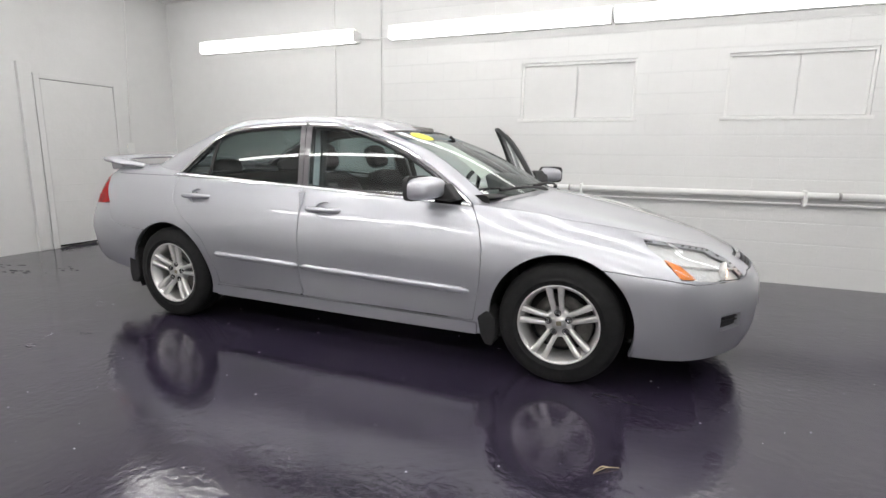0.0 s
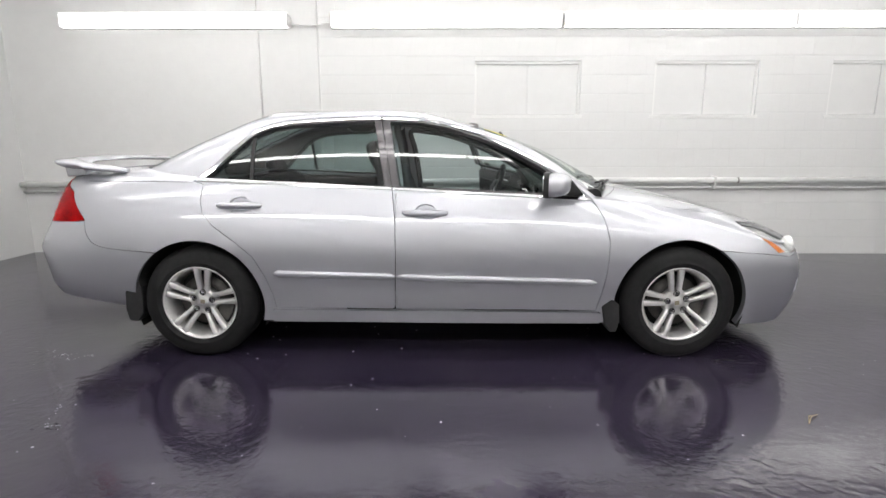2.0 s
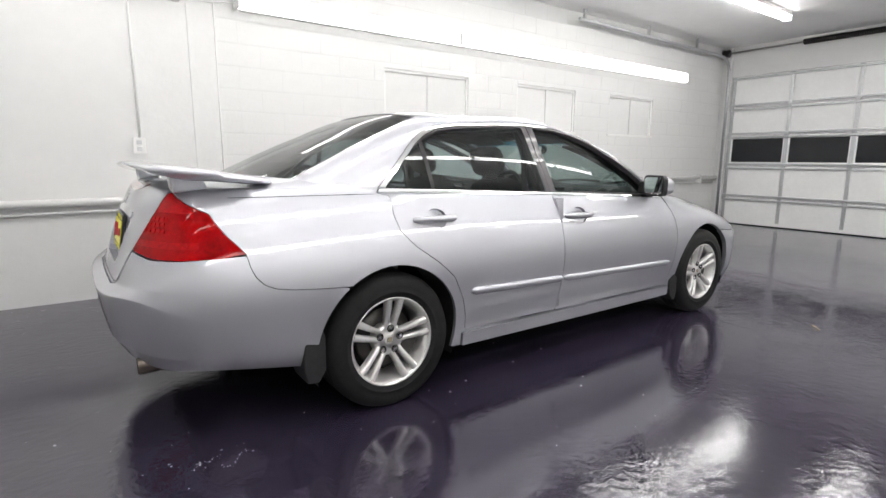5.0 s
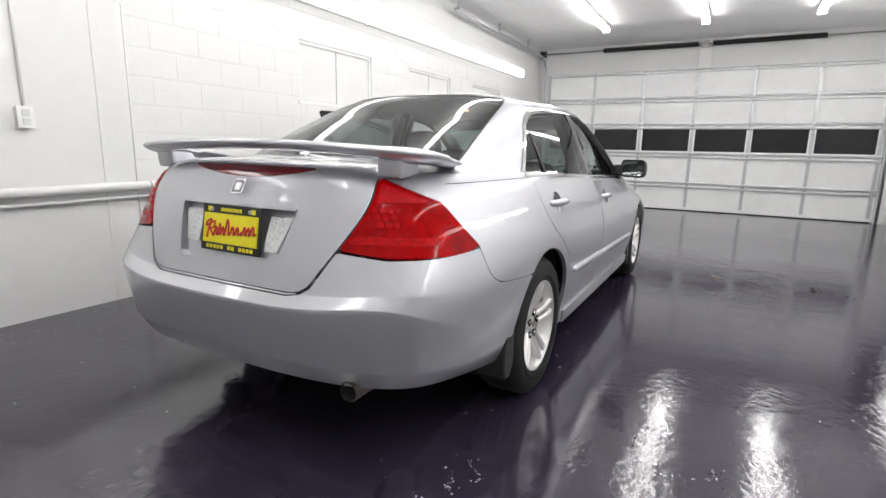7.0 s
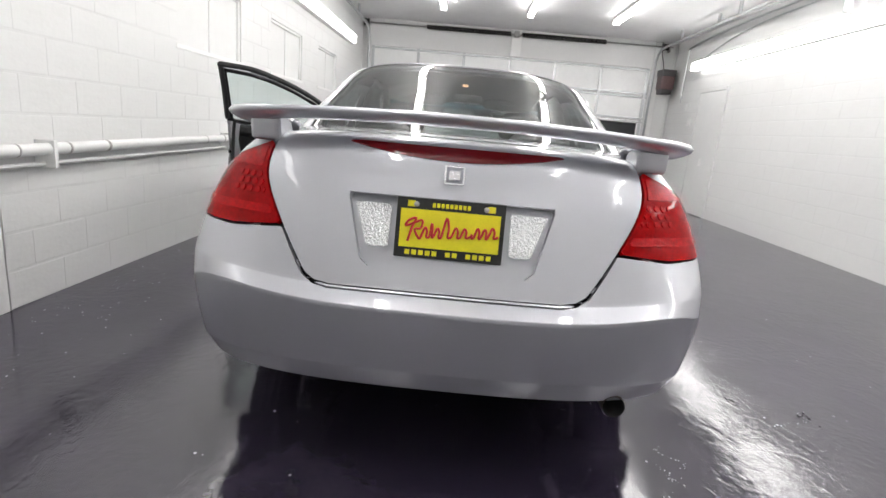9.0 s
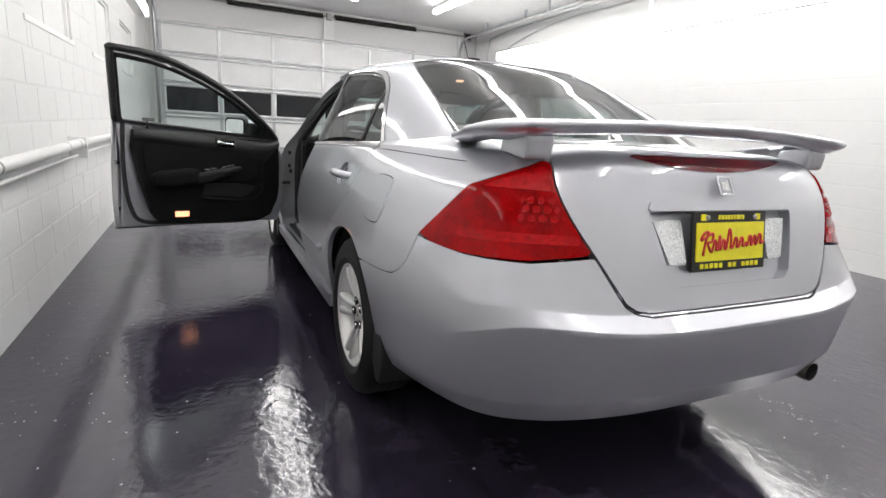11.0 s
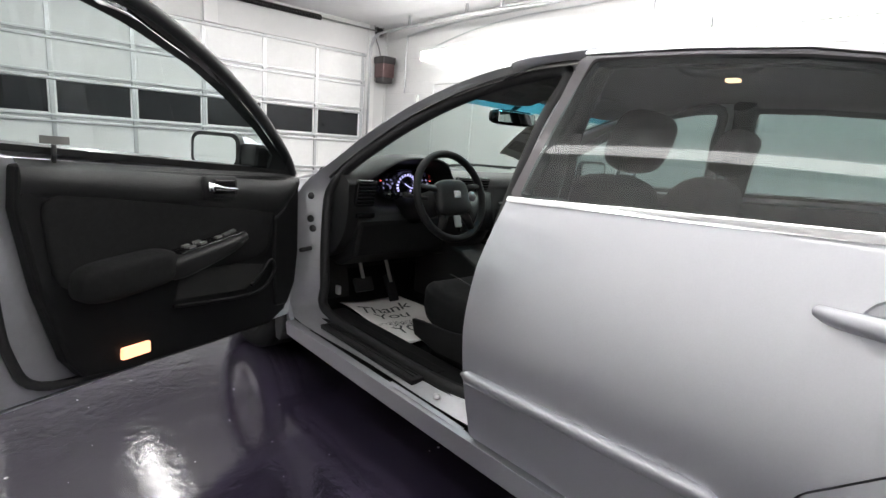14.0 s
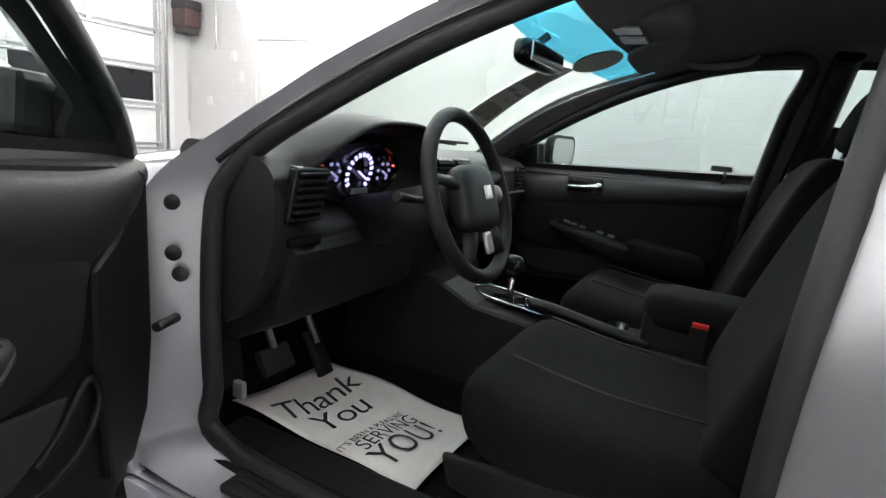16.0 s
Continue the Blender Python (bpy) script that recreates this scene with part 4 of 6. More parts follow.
brake = np.min([1.052 - LOW.z + .004, LOW.z - (1.018 + .34 * LOW.y ** 2), .33 - LOW.y, 2 - LOW.A], axis=0)
part("brake_light", both(LOW, brake, gap=0, out=.004, thick=.006), "red_dark", trunk_lid, "dark red high brake light")

# plate recess, plate, reversing lights, badges
pan = part("plate_recess", both(LOW, recess, out=-.034, gap=-.004, lip=False), "paint", trunk_lid)
part("recess_brow", both(LOW, np.min([recess + .012, LOW.z - .912, .31 - LOW.y], axis=0), gap=0, out=.006, thick=.014), "paint", trunk_lid)
rev = np.minimum(poly(LOW.y, LOW.z, [(.172, .893), (.283, .893), (.238, .77), (.172, .77)]), 2 - LOW.A)
for sg in (1, -1):
    part("reversing_light", cut(LOW, rev, sg, out=-.012, thick=.02), "clear_lens", trunk_lid, "clear ribbed reversing light")
TILT_M = Matrix.Translation((-2.358, 0, .829)) @ Matrix.Rotation(radians(-90), 4, "Z") @ Matrix.Rotation(radians(-9), 4, "X")
plate = part("licence_plate", turned(box(-.156, .156, -.004, .004, -.086, .086, .003), TILT_M), "black", trunk_lid, "yellow dealer plate in a black frame")
part("plate_sheet", turned(box(-.143, .143, -.0075, -.004, -.056, .054), TILT_M), "yellow", plate)
for z0, z1, n, w in ((-.079, -.061, 13, .0195), (.060, .077, 9, .0125)):
    for k in range(n):
        y = (k - (n - 1) / 2) * w
        if n == 13 and k in (5, 8):
            continue
        part("lettering_bar", turned(box(y - w * .36, y + w * .36, -.0062, -.004, z0 + .002, z1 - .002, .001), TILT_M), "yellow", plate)
for y in (-.115, .115):
    part("corner_mark", turned(box(y - .011, y + .011, -.0062, -.004, .060, .078, .001), TILT_M), "yellow", plate)
swirl = [(-.118, -.030), (-.108, .010), (-.098, .036), (-.118, .030), (-.126, .014), (-.100, .024), (-.080, .030), (-.082, .008), (-.100, .004), (-.086, -.022)]
for x, up, wide in ((-.080, .012, .021), (-.056, .024, .010), (-.044, .010, .020), (-.022, .040, .026), (.006, .012, .024), (.032, .010, .022), (.058, -.010, .008), (.070, .012, .020), (.090, .010, .020), (.110, .014, .024)):
    swirl += [(x, -.015), (x + wide * .45, up - .002), (x + wide * .75, up * .3 - .004), (x + wide * .7, -.017)]
swirl += [(.140, -.012)]
line = tube([(x, -.0085, z + .06 * x - .002) for x, z, _ in smooth_run([(x, z, 0) for x, z in swirl], 4)], .0042, 6, flat=.9)
part("red_script", turned(line, TILT_M), "plate_red", plate, "red flowing script drawn as one plain stroke")
for y in (-.10, .10):
    part("screw", turned(lathe([(.0, -.011), (.006, -.0105), (.008, -.0065)], "y", 12, (y, 0, .068)), TILT_M), "steel", plate)
bad = bmesh.new()
for a, c, z0, z1 in ((-.032, .032, .030, .037), (-.032, .032, -.037, -.030), (-.037, -.030, -.034, .034), (.030, .037, -.034, .034), (-.020, .020, -.018, .018)):
    box(a, c, -.006, .003, z0, z1, .0015, bm=bad)
part("emblem", turned(bad, Matrix.Translation((-2.312, 0, .982)) @ Matrix.Scale(.8, 4) @ Matrix.Rotation(radians(-90), 4, "Z") @ Matrix.Rotation(radians(-28), 4, "X")), "emblem", trunk_lid, "chrome badge")
letters = bmesh.new()
for k in range(6):
    box(.018 * k - .055, .018 * k - .042, -.004, .003, -.006 - .003 * (k % 2), .006 + .002 * (k % 3), .001, bm=letters)
part("badge_bars", turned(letters, Matrix.Translation((-2.345, .415, .815)) @ Matrix.Rotation(radians(-92), 4, "Z") @ Matrix.Rotation(radians(-15), 4, "X")), "emblem", trunk_lid, "small chrome name badge drawn as bars")

# rear wing
path = smooth_run([(-1.84, .625, 1.070), (-1.95, .645, 1.082), (-2.07, .650, 1.097), (-2.15, .632, 1.108), (-2.205, .56, 1.118), (-2.228, .40, 1.128), (-2.236, .18, 1.135), (-2.238, 0, 1.137)], 7)
path = path + [Vector((p.x, -p.y, p.z)) for p in path[-2::-1]]
wing = bmesh.new()
rings = []
for i, p in enumerate(path):
    d = (path[min(i + 1, len(path) - 1)] - path[max(i - 1, 0)]).normalized()
    out_ = Vector((d.y, -d.x, 0)).normalized()
    s_ = abs(i / (len(path) - 1) - .5) * 2
    chord = .092 * (1 - .62 * max(0, s_ - .82) / .18)
    th = .020 * (1 - .4 * max(0, s_ - .85) / .15) + .008 * math.exp(-((s_ - .58) / .12) ** 2)
    ring = []
    for k in range(16):
        a = k * math.tau / 16
        e, f = math.cos(a), math.sin(a)
        ring.append(wing.verts.new(p + out_ * chord * e + Vector((0, 0, th * f * (1 - .55 * max(0, -e)) + .008 * e * e * (1 if e * out_.x < 0 else -.2)))))
    rings.append(ring)
for a, c in zip(rings, rings[1:]):
    for k in range(16):
        wing.faces.new((a[k], a[(k + 1) % 16], c[(k + 1) % 16], c[k])).smooth = True
wing.faces.new(rings[0])
wing.faces.new(rings[-1][::-1])
bmesh.ops.recalc_face_normals(wing, faces=wing.faces[:])
spoiler = part("spoiler", wing, "paint", trunk_lid, "silver rear wing on two feet")
for sg in (1, -1):
    foot = extrude_outline([(-2.205, 1.030), (-2.08, 1.045), (-2.095, 1.092), (-2.15, 1.104), (-2.20, 1.108), (-2.215, 1.10)], "y", sg * .545, sg * .640, .016, seg=3)
    part("spoiler_foot", foot, "paint", trunk_lid)

# headlights
for sg in (1, -1):
    hl = part("headlight", cut(LOW, lamp, sg, out=.001, thick=.004), "lamp_glass", car, "clear headlight with an amber corner")
    part("reflector", cut(LOW, lamp, sg, out=-.035, gap=-.01, lip=False), "reflector", hl, "bright reflector")
    part("lamp_bezel", cut(LOW, np.minimum(lamp, .0028 - lamp), sg, out=-.001, gap=0, thick=.008), "black", hl, "dark seal round the lens")
    amber = np.minimum(lamp - .005, wrap(LOW, AMBER))
    part("turn_signal", cut(LOW, amber, sg, out=-.008, gap=0, thick=.02), "amber", hl, "amber turn signal")
    rib = np.minimum(lamp - .01, .004 - np.abs(LOW.z - .70 + .12 * (LOW.U - ux(1.9))))
    part("lamp_rib", cut(LOW, rib, sg, out=-.012, gap=0, thick=.02), "reflector", hl)
    near = np.argmin((LOW.y - .565) ** 2 + (LOW.z - .630) ** 2 + 9 * (LOW.A < 9))
    c0 = LOW.P.reshape(-1, 3)[near] - .020 * LOW.N.reshape(-1, 3)[near]
    c0 = Vector((c0[0], sg * c0[1], c0[2]))
    part("bulb_bowl", turned(lathe([(.058, .004), (.052, -.010), (.030, -.022), (.0, -.026)], "x", 28), Matrix.Translation(c0)), "reflector", hl)
    part("bulb", turned(lathe([(.0, .010), (.014, .007), (.020, -.002), (.0, -.012)], "x", 16), Matrix.Translation(c0 + Vector((.006, 0, 0)))), "amber_lit", hl, "glowing bulb")

# windows fixed in the shell
for ob in (part("windscreen", both(TOP, np.minimum(screen, (9.36 - TOP.V) * .2), gap=.0, lip=False, out=-.004), "clear_glass", car, "clear windscreen"),
           part("shade_band", both(TOP, np.minimum(screen, (TOP.V - 9.36) * .2), gap=.0, lip=False, out=-.004), "shade_band", car, "blue tinted band along the screen top"),
           part("rear_window", both(TOP, rear_glass, gap=.0, lip=False, out=-.004), "rear_glass", car, "dark tinted rear window")):
    ob.visible_shadow = False
for field in (screen, rear_glass):
    part("window_seal", both(TOP, np.minimum(field + .004, .010 - field), gap=0, out=-.003, thick=.01), "black", car)
spot = .08 * (1 - np.hypot((TOP.x - .35) / .075, (TOP.y - .34) / .09))
sticker = part("price_sticker", cut(TOP, np.minimum(spot, screen), -1, gap=0, out=-.0015, lip=False), "yellow", car, "yellow oval sticker on the windscreen")
part("sticker_back", cut(TOP, np.minimum(spot, screen), -1, gap=0, out=-.0065, lip=False), "paper_back", sticker, "grey paper back")
sheet_f = np.minimum(poly(TOP.x, TOP.y, [(.46, .20), (.42, .34), (.83, .535), (.84, .36)]), screen - .006)
sheet = part("window_sheet", cut(TOP, sheet_f, -1, gap=0, out=-.008, lip=False), "paper_back", car, "printed paper sheet stuck inside the windscreen")
for x0, x1, d in ((.47, .58, .020), (.61, .63, .012), (.66, .67, .010), (.70, .78, .020)):
    print_f = np.min([sheet_f - d, TOP.x - x0, x1 - TOP.x], axis=0)
    part("print_bar", cut(TOP, print_f, -1, gap=0, out=-.0095, lip=False), "print_grey", sheet, "unreadable print drawn as a bar")
part("cowl", both(LOW, np.min([-(HOOD + .004), LOW.x - .88, .690 - LOW.y, LOW.V - 6.6], axis=0), gap=0, out=-.012, lip=False), "black", car, "black plastic cowl under the windscreen")
for y0, y1 in ((.46, -.12), (-.10, -.62)):
    wp = part("wiper", tube(smooth_run([(1.13 - .22 * y0 * y0, y0, .972), (1.10 - .2 * ((y0 + y1) / 2) ** 2, (y0 + y1) / 2, 1.0), (1.05 - .22 * y1 * y1, y1, .993)], 6), .008, 6), "black", car)
    part("blade", tube(smooth_run([(1.09 - .22 * (y0 - .1) ** 2, y0 - .08, .987), (1.06 - .2 * ((y0 + y1) / 2) ** 2, (y0 + y1) / 2 - .05, 1.0), (1.02 - .25 * (y1 - .02) ** 2, y1 - .02, 1.0)], 6), .006, 5), "black", wp)
    part("pivot", lathe([(.0, .02), (.012, .016), (.015, .0), (.015, -.02)], "z", 14, (1.13 - .22 * y0 * y0, y0, .958)), "black", wp)

# doors
HINGE = Vector((.95, .815, 0))
AXIS = Matrix.Translation(HINGE + Vector((0, 0, .9)))
# the leaning hinges lift the door a little as it opens
SWING = Matrix.Translation((0, 0, .015)) @ AXIS @ Matrix.Rotation(radians(-64.5), 4, "Z") @ Matrix.Rotation(radians(2.0), 4, "Y") @ AXIS.inverted()
doors = {}


WINDOW_FIT = side_fit(TOP, -1.25, .65, 1.02, 1.34, 3)


def glazed(mesh, sg):
    """Lays a pane on one evenly curved sheet, a little steeper below than above."""
    v, f, n = mesh
    v, n = v.copy(), n.copy()
    for k in range(len(v)):
        x, h = v[k][0], v[k][2] - 1.17
        v[k][1] = sg * (float(WINDOW_FIT(x, 1.17)) - .010 - .4663 * h - .41 * h * h)
        bow = float(WINDOW_FIT(x + .02, 1.17) - WINDOW_FIT(x - .02, 1.17)) / .04
        m = np.array((-bow, 1.0, .4663 + .82 * h))
        m = m / np.linalg.norm(m)
        n[k] = (m[0], sg * m[1], m[2])
    return v, f, n


B_LINE = np.interp(TOP.z, [.975, 1.378], [-.262, -.335])
for sg in (1, -1):
    for kind, field in (("front_door", front_door), ("rear_door", rear_door)):
        ft, fl = field[TOP], field[LOW]
        wide = .047 if kind == "front_door" else .042
        pane = np.min([side_windows - .027, np.abs(TOP.x - B_LINE) - wide, ft - .02, TOP.y - .45], axis=0)
        if kind == "front_door":
            pane = np.minimum(pane, .70 - TOP.x)
        hx0, hx1, hz = (-.205, .05, .845) if kind == "front_door" else (-1.238, -.988, .885)
        hm = (hx0 + hx1) / 2
        hy = .844 if kind == "front_door" else .838
        cup = np.minimum((1 - np.hypot((LOW.x - hm - .005) / .060, (LOW.z - hz) / .046)) * .05, ON_SIDE[LOW])
        low = cut(LOW, np.minimum(fl, -cup), sg, gap=.002, thick=.03)
        d = part(kind, low, "paint", car, "open driver's door" if (kind, sg) == ("front_door", 1) else "")
        edge_w = np.interp(TOP.x, [-1.3, -1.05, -.85], [.024, .022, .016])
        chrome_ = np.min([ft, edge_w - side_windows, TOP.y - .45], axis=0)
        part("window_trim", cut(TOP, chrome_, sg, gap=.002, out=.003, thick=.006), "chrome", d, "bright chrome window surround")
        dark = np.min([ft, side_windows - edge_w, -pane, TOP.y - .45], axis=0)
        part("window_frame", cut(TOP, dark, sg, gap=.001, thick=.03), "pillar", d, "dark pillar trim and rubber")
        inner = np.min([ft - .004, -pane + .004, TOP.y - .45], axis=0)
        part("inner_frame", cut(TOP, inner, sg, gap=0, out=-.034, lip=False), "black", d)
        gl = part("window_pane", glazed(cut(TOP, pane, sg, gap=-.003, out=-.012, lip=False), sg), "door_glass" if (kind, sg) == ("front_door", 1) else "side_glass", d)
        gl.visible_shadow = False
        if kind == "rear_door":
            bar = np.minimum(pane + .004, .011 - np.abs(TOP.x + 1.066 + .03 * (TOP.z - 1.0)))
            part("quarter_bar", cut(TOP, bar, sg, gap=0, out=-.007, thick=.012), "black", d, "dark bar between the two panes")
        strip = np.min([fl, .011 - np.abs(LOW.z - (belt_z(LOW.x) - .012)), LOW.y - .5], axis=0)
        part("belt_trim", cut(LOW, strip, sg, gap=.003, out=.006, thick=.012), "chrome", d, "bright chrome belt strip")
        x0, x1, z0, z1 = (-.232, .885, .487, .456) if kind == "front_door" else (-.925, -.246, .508, .489)
        bar = bmesh.new()
        skin_y, rows_m = side_fit(LOW, x0 - .1, x1 + .1, .38, .60), []
        for k in range(29):
            f = k / 28
            x, z = x0 + (x1 - x0) * f, z0 + (z1 - z0) * f
            fat = min(1, (.15 + min(f, 1 - f) * (x1 - x0) / .016)) ** .5
            rows_m.append([bar.verts.new((x, sg * (float(skin_y(x, z + a * .019)) - .004 + c * (.3 + .7 * fat)), z + a * .019 * fat)) for a, c in ((-1, 0), (-.98, .014), (-.7, .022), (-.2, .025), (.3, .025), (.75, .021), (.98, .012), (1, 0))])
        for a, c in zip(rows_m, rows_m[1:]):
            for k in range(7):
                bar.faces.new((a[k], a[k + 1], c[k + 1], c[k])).smooth = True
        for r in (rows_m[0], rows_m[-1]):
            bar.faces.new(r)
        bmesh.ops.recalc_face_normals(bar, faces=bar.faces[:])
        part("side_moulding", bar, "paint", d, "raised silver side moulding")
        part("handle_cup", join(cut(LOW, cup - .010, sg, gap=0, out=-.024, lip=False), cut(LOW, np.minimum(cup + .004, .013 - cup), sg, gap=0, out=-.017, lip=False)), "paint", d)
        grip = smooth_run([(hx0 + .004, hy - .004, hz), (hx0 + .04, hy + .022, hz + .001), (hm, hy + .034, hz + .002), (hx1 - .04, hy + .026, hz + .001), (hx1 - .004, hy - .002, hz)], 6)
        part("door_handle", turned(tube([(p.x, p.y * sg, p.z) for p in grip], [.012 + .006 * math.sin(math.pi * k / (len(grip) - 1)) for k in range(len(grip))], 10), Matrix.Identity(4)), "paint", d)
        if kind == "front_door":
            mx, mz = (.660, .995) if sg > 0 else (.635, 1.005)
            hous = bmesh.new()
            bmesh.ops.create_cube(hous, size=1, matrix=Matrix.Translation((mx, .922, mz)) @ Matrix.Diagonal((.15, .185, .125, 1)))
            bmesh.ops.subdivide_edges(hous, edges=hous.edges[:], cuts=5, use_grid_fill=True)
            for v in hous.verts:
                q = Vector(((v.co.x - mx) / .075, (v.co.y - .922) / .0925, (v.co.z - mz) / .0625))
                r4 = (abs(q.x) ** 4 + abs(q.y) ** 4 + abs(q.z) ** 4) ** .25
                q = q / max(r4, 1e-6)
                back = q.x < -.62
                k = 1 - .22 * max(0, q.x) - .10 * max(0, q.y)
                v.co = Vector((mx + .075 * q.x - .03 * q.y, .922 + .0925 * q.y, mz + .0625 * q.z * k - .006 * q.y))
                if back:
                    v.co.x = mx - .047 - .03 * q.y
            for f in hous.faces:
                f.smooth = True
            flip = Matrix.Diagonal((1, sg, 1, 1))
            def mirrored(bm):
                bmesh.ops.transform(bm, matrix=flip, verts=bm.verts[:])
                if sg < 0:
                    bmesh.ops.reverse_faces(bm, faces=bm.faces[:])
                return bm
            part("side_mirror", mirrored(hous), "paint", d, "silver mirror housing")
            def face(w, h, r, x_a, x_b):
                """A rounded tablet facing backwards, turned a little towards the driver."""
                pts = []
                for cy, cz, a0 in ((w - r, h - r, 0), (-w + r, h - r, 90), (-w + r, -h + r, 180), (w - r, -h + r, 270)):
                    pts += [(cy + r * math.cos(radians(a0 + 18 * k)), cz + r * math.sin(radians(a0 + 18 * k))) for k in range(6)]
                return turned(extrude_outline(pts, "x", x_a, x_b), Matrix.Translation((mx - .047, .919, mz)) @ Matrix.Rotation(radians(17), 4, "Z"))
            rimm = face(.097, .067, .036, -.016, .055 if sg > 0 else .012)
            part("mirror_rim", mirrored(rimm), "black", d)
            gls = face(.084, .054, .028, -.020, -.014)
            M.setdefault("mirror", material("mirror_glass", (.85, .86, .86), .02, 1.0))
            part("mirror_glass", mirrored(gls), "mirror", d, "mirror glass")
            arm = extrude_outline([(.632, .945), (.76, .935), (.80, .945), (.73, 1.030), (.64, 1.030)], "y", .755, .868, .014)
            part("mirror_foot", mirrored(arm), "black", d)
            sail = np.min([ft - .004, TOP.x - .70, side_windows - .016, TOP.y - .45], axis=0)
            part("mirror_sail", cut(TOP, sail, sg, gap=0, out=.004, thick=.02), "black", d)
        doors[kind, sg] = d
doors["front_door", 1].matrix_basis = SWING


# ---------- wheels ----------
def build_wheel():
    w = part("wheel", lathe([(.200, -.105), (.212, -.10), (.2145, -.085), (.196, -.075), (.190, -.03), (.190, .05), (.196, .076), (.2155, .086), (.2175, .094), (.213, .100), (.206, .098), (.198, .080), (.186, .06), (.183, -.08)], steps=64, closed=True), "rim", car, "five-double-spoke silver alloy wheel")
    tread = [(.203, -.092), (.222, -.104), (.262, -.108), (.296, -.102), (.312, -.090), (.321, -.072)]
    for k, o in enumerate((-.052, -.018, .018, .052)):
        tread += [(.3245, o - .012), (.3255, o - .009), (.3255, o + .009), (.3245, o + .012), (.3175, o + .0135), (.3175, o + .0205)] if k < 3 else [(.3245, o - .012), (.3255, o - .009), (.3245, o + .012)]
    tread += [(.321, .072), (.312, .090), (.296, .102), (.262, .108), (.245, .1075), (.243, .109), (.236, .109), (.234, .107), (.222, .104), (.203, .092)]
    part("tyre", lathe(tread, steps=72), "rubber", w, "black rubber tyre")
    part("brake_disc", lathe([(.05, .012), (.145, .012), (.145, -.012), (.05, -.012)], steps=40, closed=True), "disc", w)
    part("drum_back", lathe([(.02, -.03), (.178, -.03), (.183, -.05), (.02, -.05)], steps=32, closed=True), "liner", w)
    cal = extrude_outline([(.095, -.05), (.165, -.06), (.172, .0), (.165, .06), (.095, .05), (.085, 0)], "y", -.02, .035, .008)
    part("brake_caliper", turned(cal, Matrix.Rotation(radians(160), 4, "Y")), "disc", w)
    hub = lathe([(.0, .062), (.03, .062), (.034, .060), (.036, .056), (.060, .062), (.072, .060), (.078, .05), (.08, .0), (.05, -.01)], steps=40)
    part("hub", hub, "rim", w)
    for k in range(5):
        a0 = math.tau * k / 5 + math.pi / 2
        for sgn in (1, -1):
            sp = bmesh.new()
            rows = []
            for q in range(7):
                f = q / 6
                r = .058 + f * (.200 - .058)
                off = sgn * (.0185 + .0135 * f)
                wd = .0125 + .0052 * f * f + (.004 if q == 0 else 0)
                y = .060 + .018 * math.sin(f * math.pi * .55) + .012 * f
                row = []
                for o, dy in ((-wd, -.030), (-wd, -.003), (-wd * .7, .003), (0, .005), (wd * .7, .003), (wd, -.003), (wd, -.030)):
                    row.append(sp.verts.new((r * math.cos(a0) - (off + o) * math.sin(a0), y + dy, r * math.sin(a0) + (off + o) * math.cos(a0))))
                rows.append(row)
            for a, c in zip(rows, rows[1:]):
                for j in range(6):
                    sp.faces.new((a[j], a[j + 1], c[j + 1], c[j])).smooth = True
            bmesh.ops.recalc_face_normals(sp, faces=sp.faces[:])
            part("spoke", sp, "rim", w)
        al = a0
        lx, lz = .0560 * math.cos(al), .0560 * math.sin(al)
        part("lug_pocket", lathe([(.0185, .066), (.0175, .0695), (.015, .069), (.014, .058), (.0, .058)], "y", 16, (lx, 0, lz)), "liner", w)
        nut = lathe([(.0, .073), (.0085, .073), (.0112, .068), (.0112, .054)], "y", 6, (lx, 0, lz))
        for f in nut.faces:
            f.smooth = False
        part("lug_nut", nut, "chrome", w)
    part("centre_cap", lathe([(.0, .066), (.024, .0655), (.029, .063), (.030, .056)], "y", 28), "rim", w)
    em = bmesh.new()
    for a, c, z0, z1 in ((-.013, .013, -.012, .012),):
        box(a, c, .065, .068, z0, z1, bm=em)
    part("cap_badge", em, "chip", w)
    return w


M["chip"] = material("dull_badge", (.30, .27, .20), .4, .5)
first = build_wheel()
for n, (sx, sg) in enumerate(((1, -1), (-1, -1), (1, 1), (-1, 1))):
    spin = (8, -6, 40, 22)[n]
    m = Matrix.Translation((sx * AXLE, sg * .768, HUB_Z + .0075)) @ Matrix.Rotation(0 if sg > 0 else math.pi, 4, "Z") @ Matrix.Rotation(radians(spin), 4, "Y")
    if n == 0:
        first.matrix_basis = m
    else:
        copy_thing(first, m)

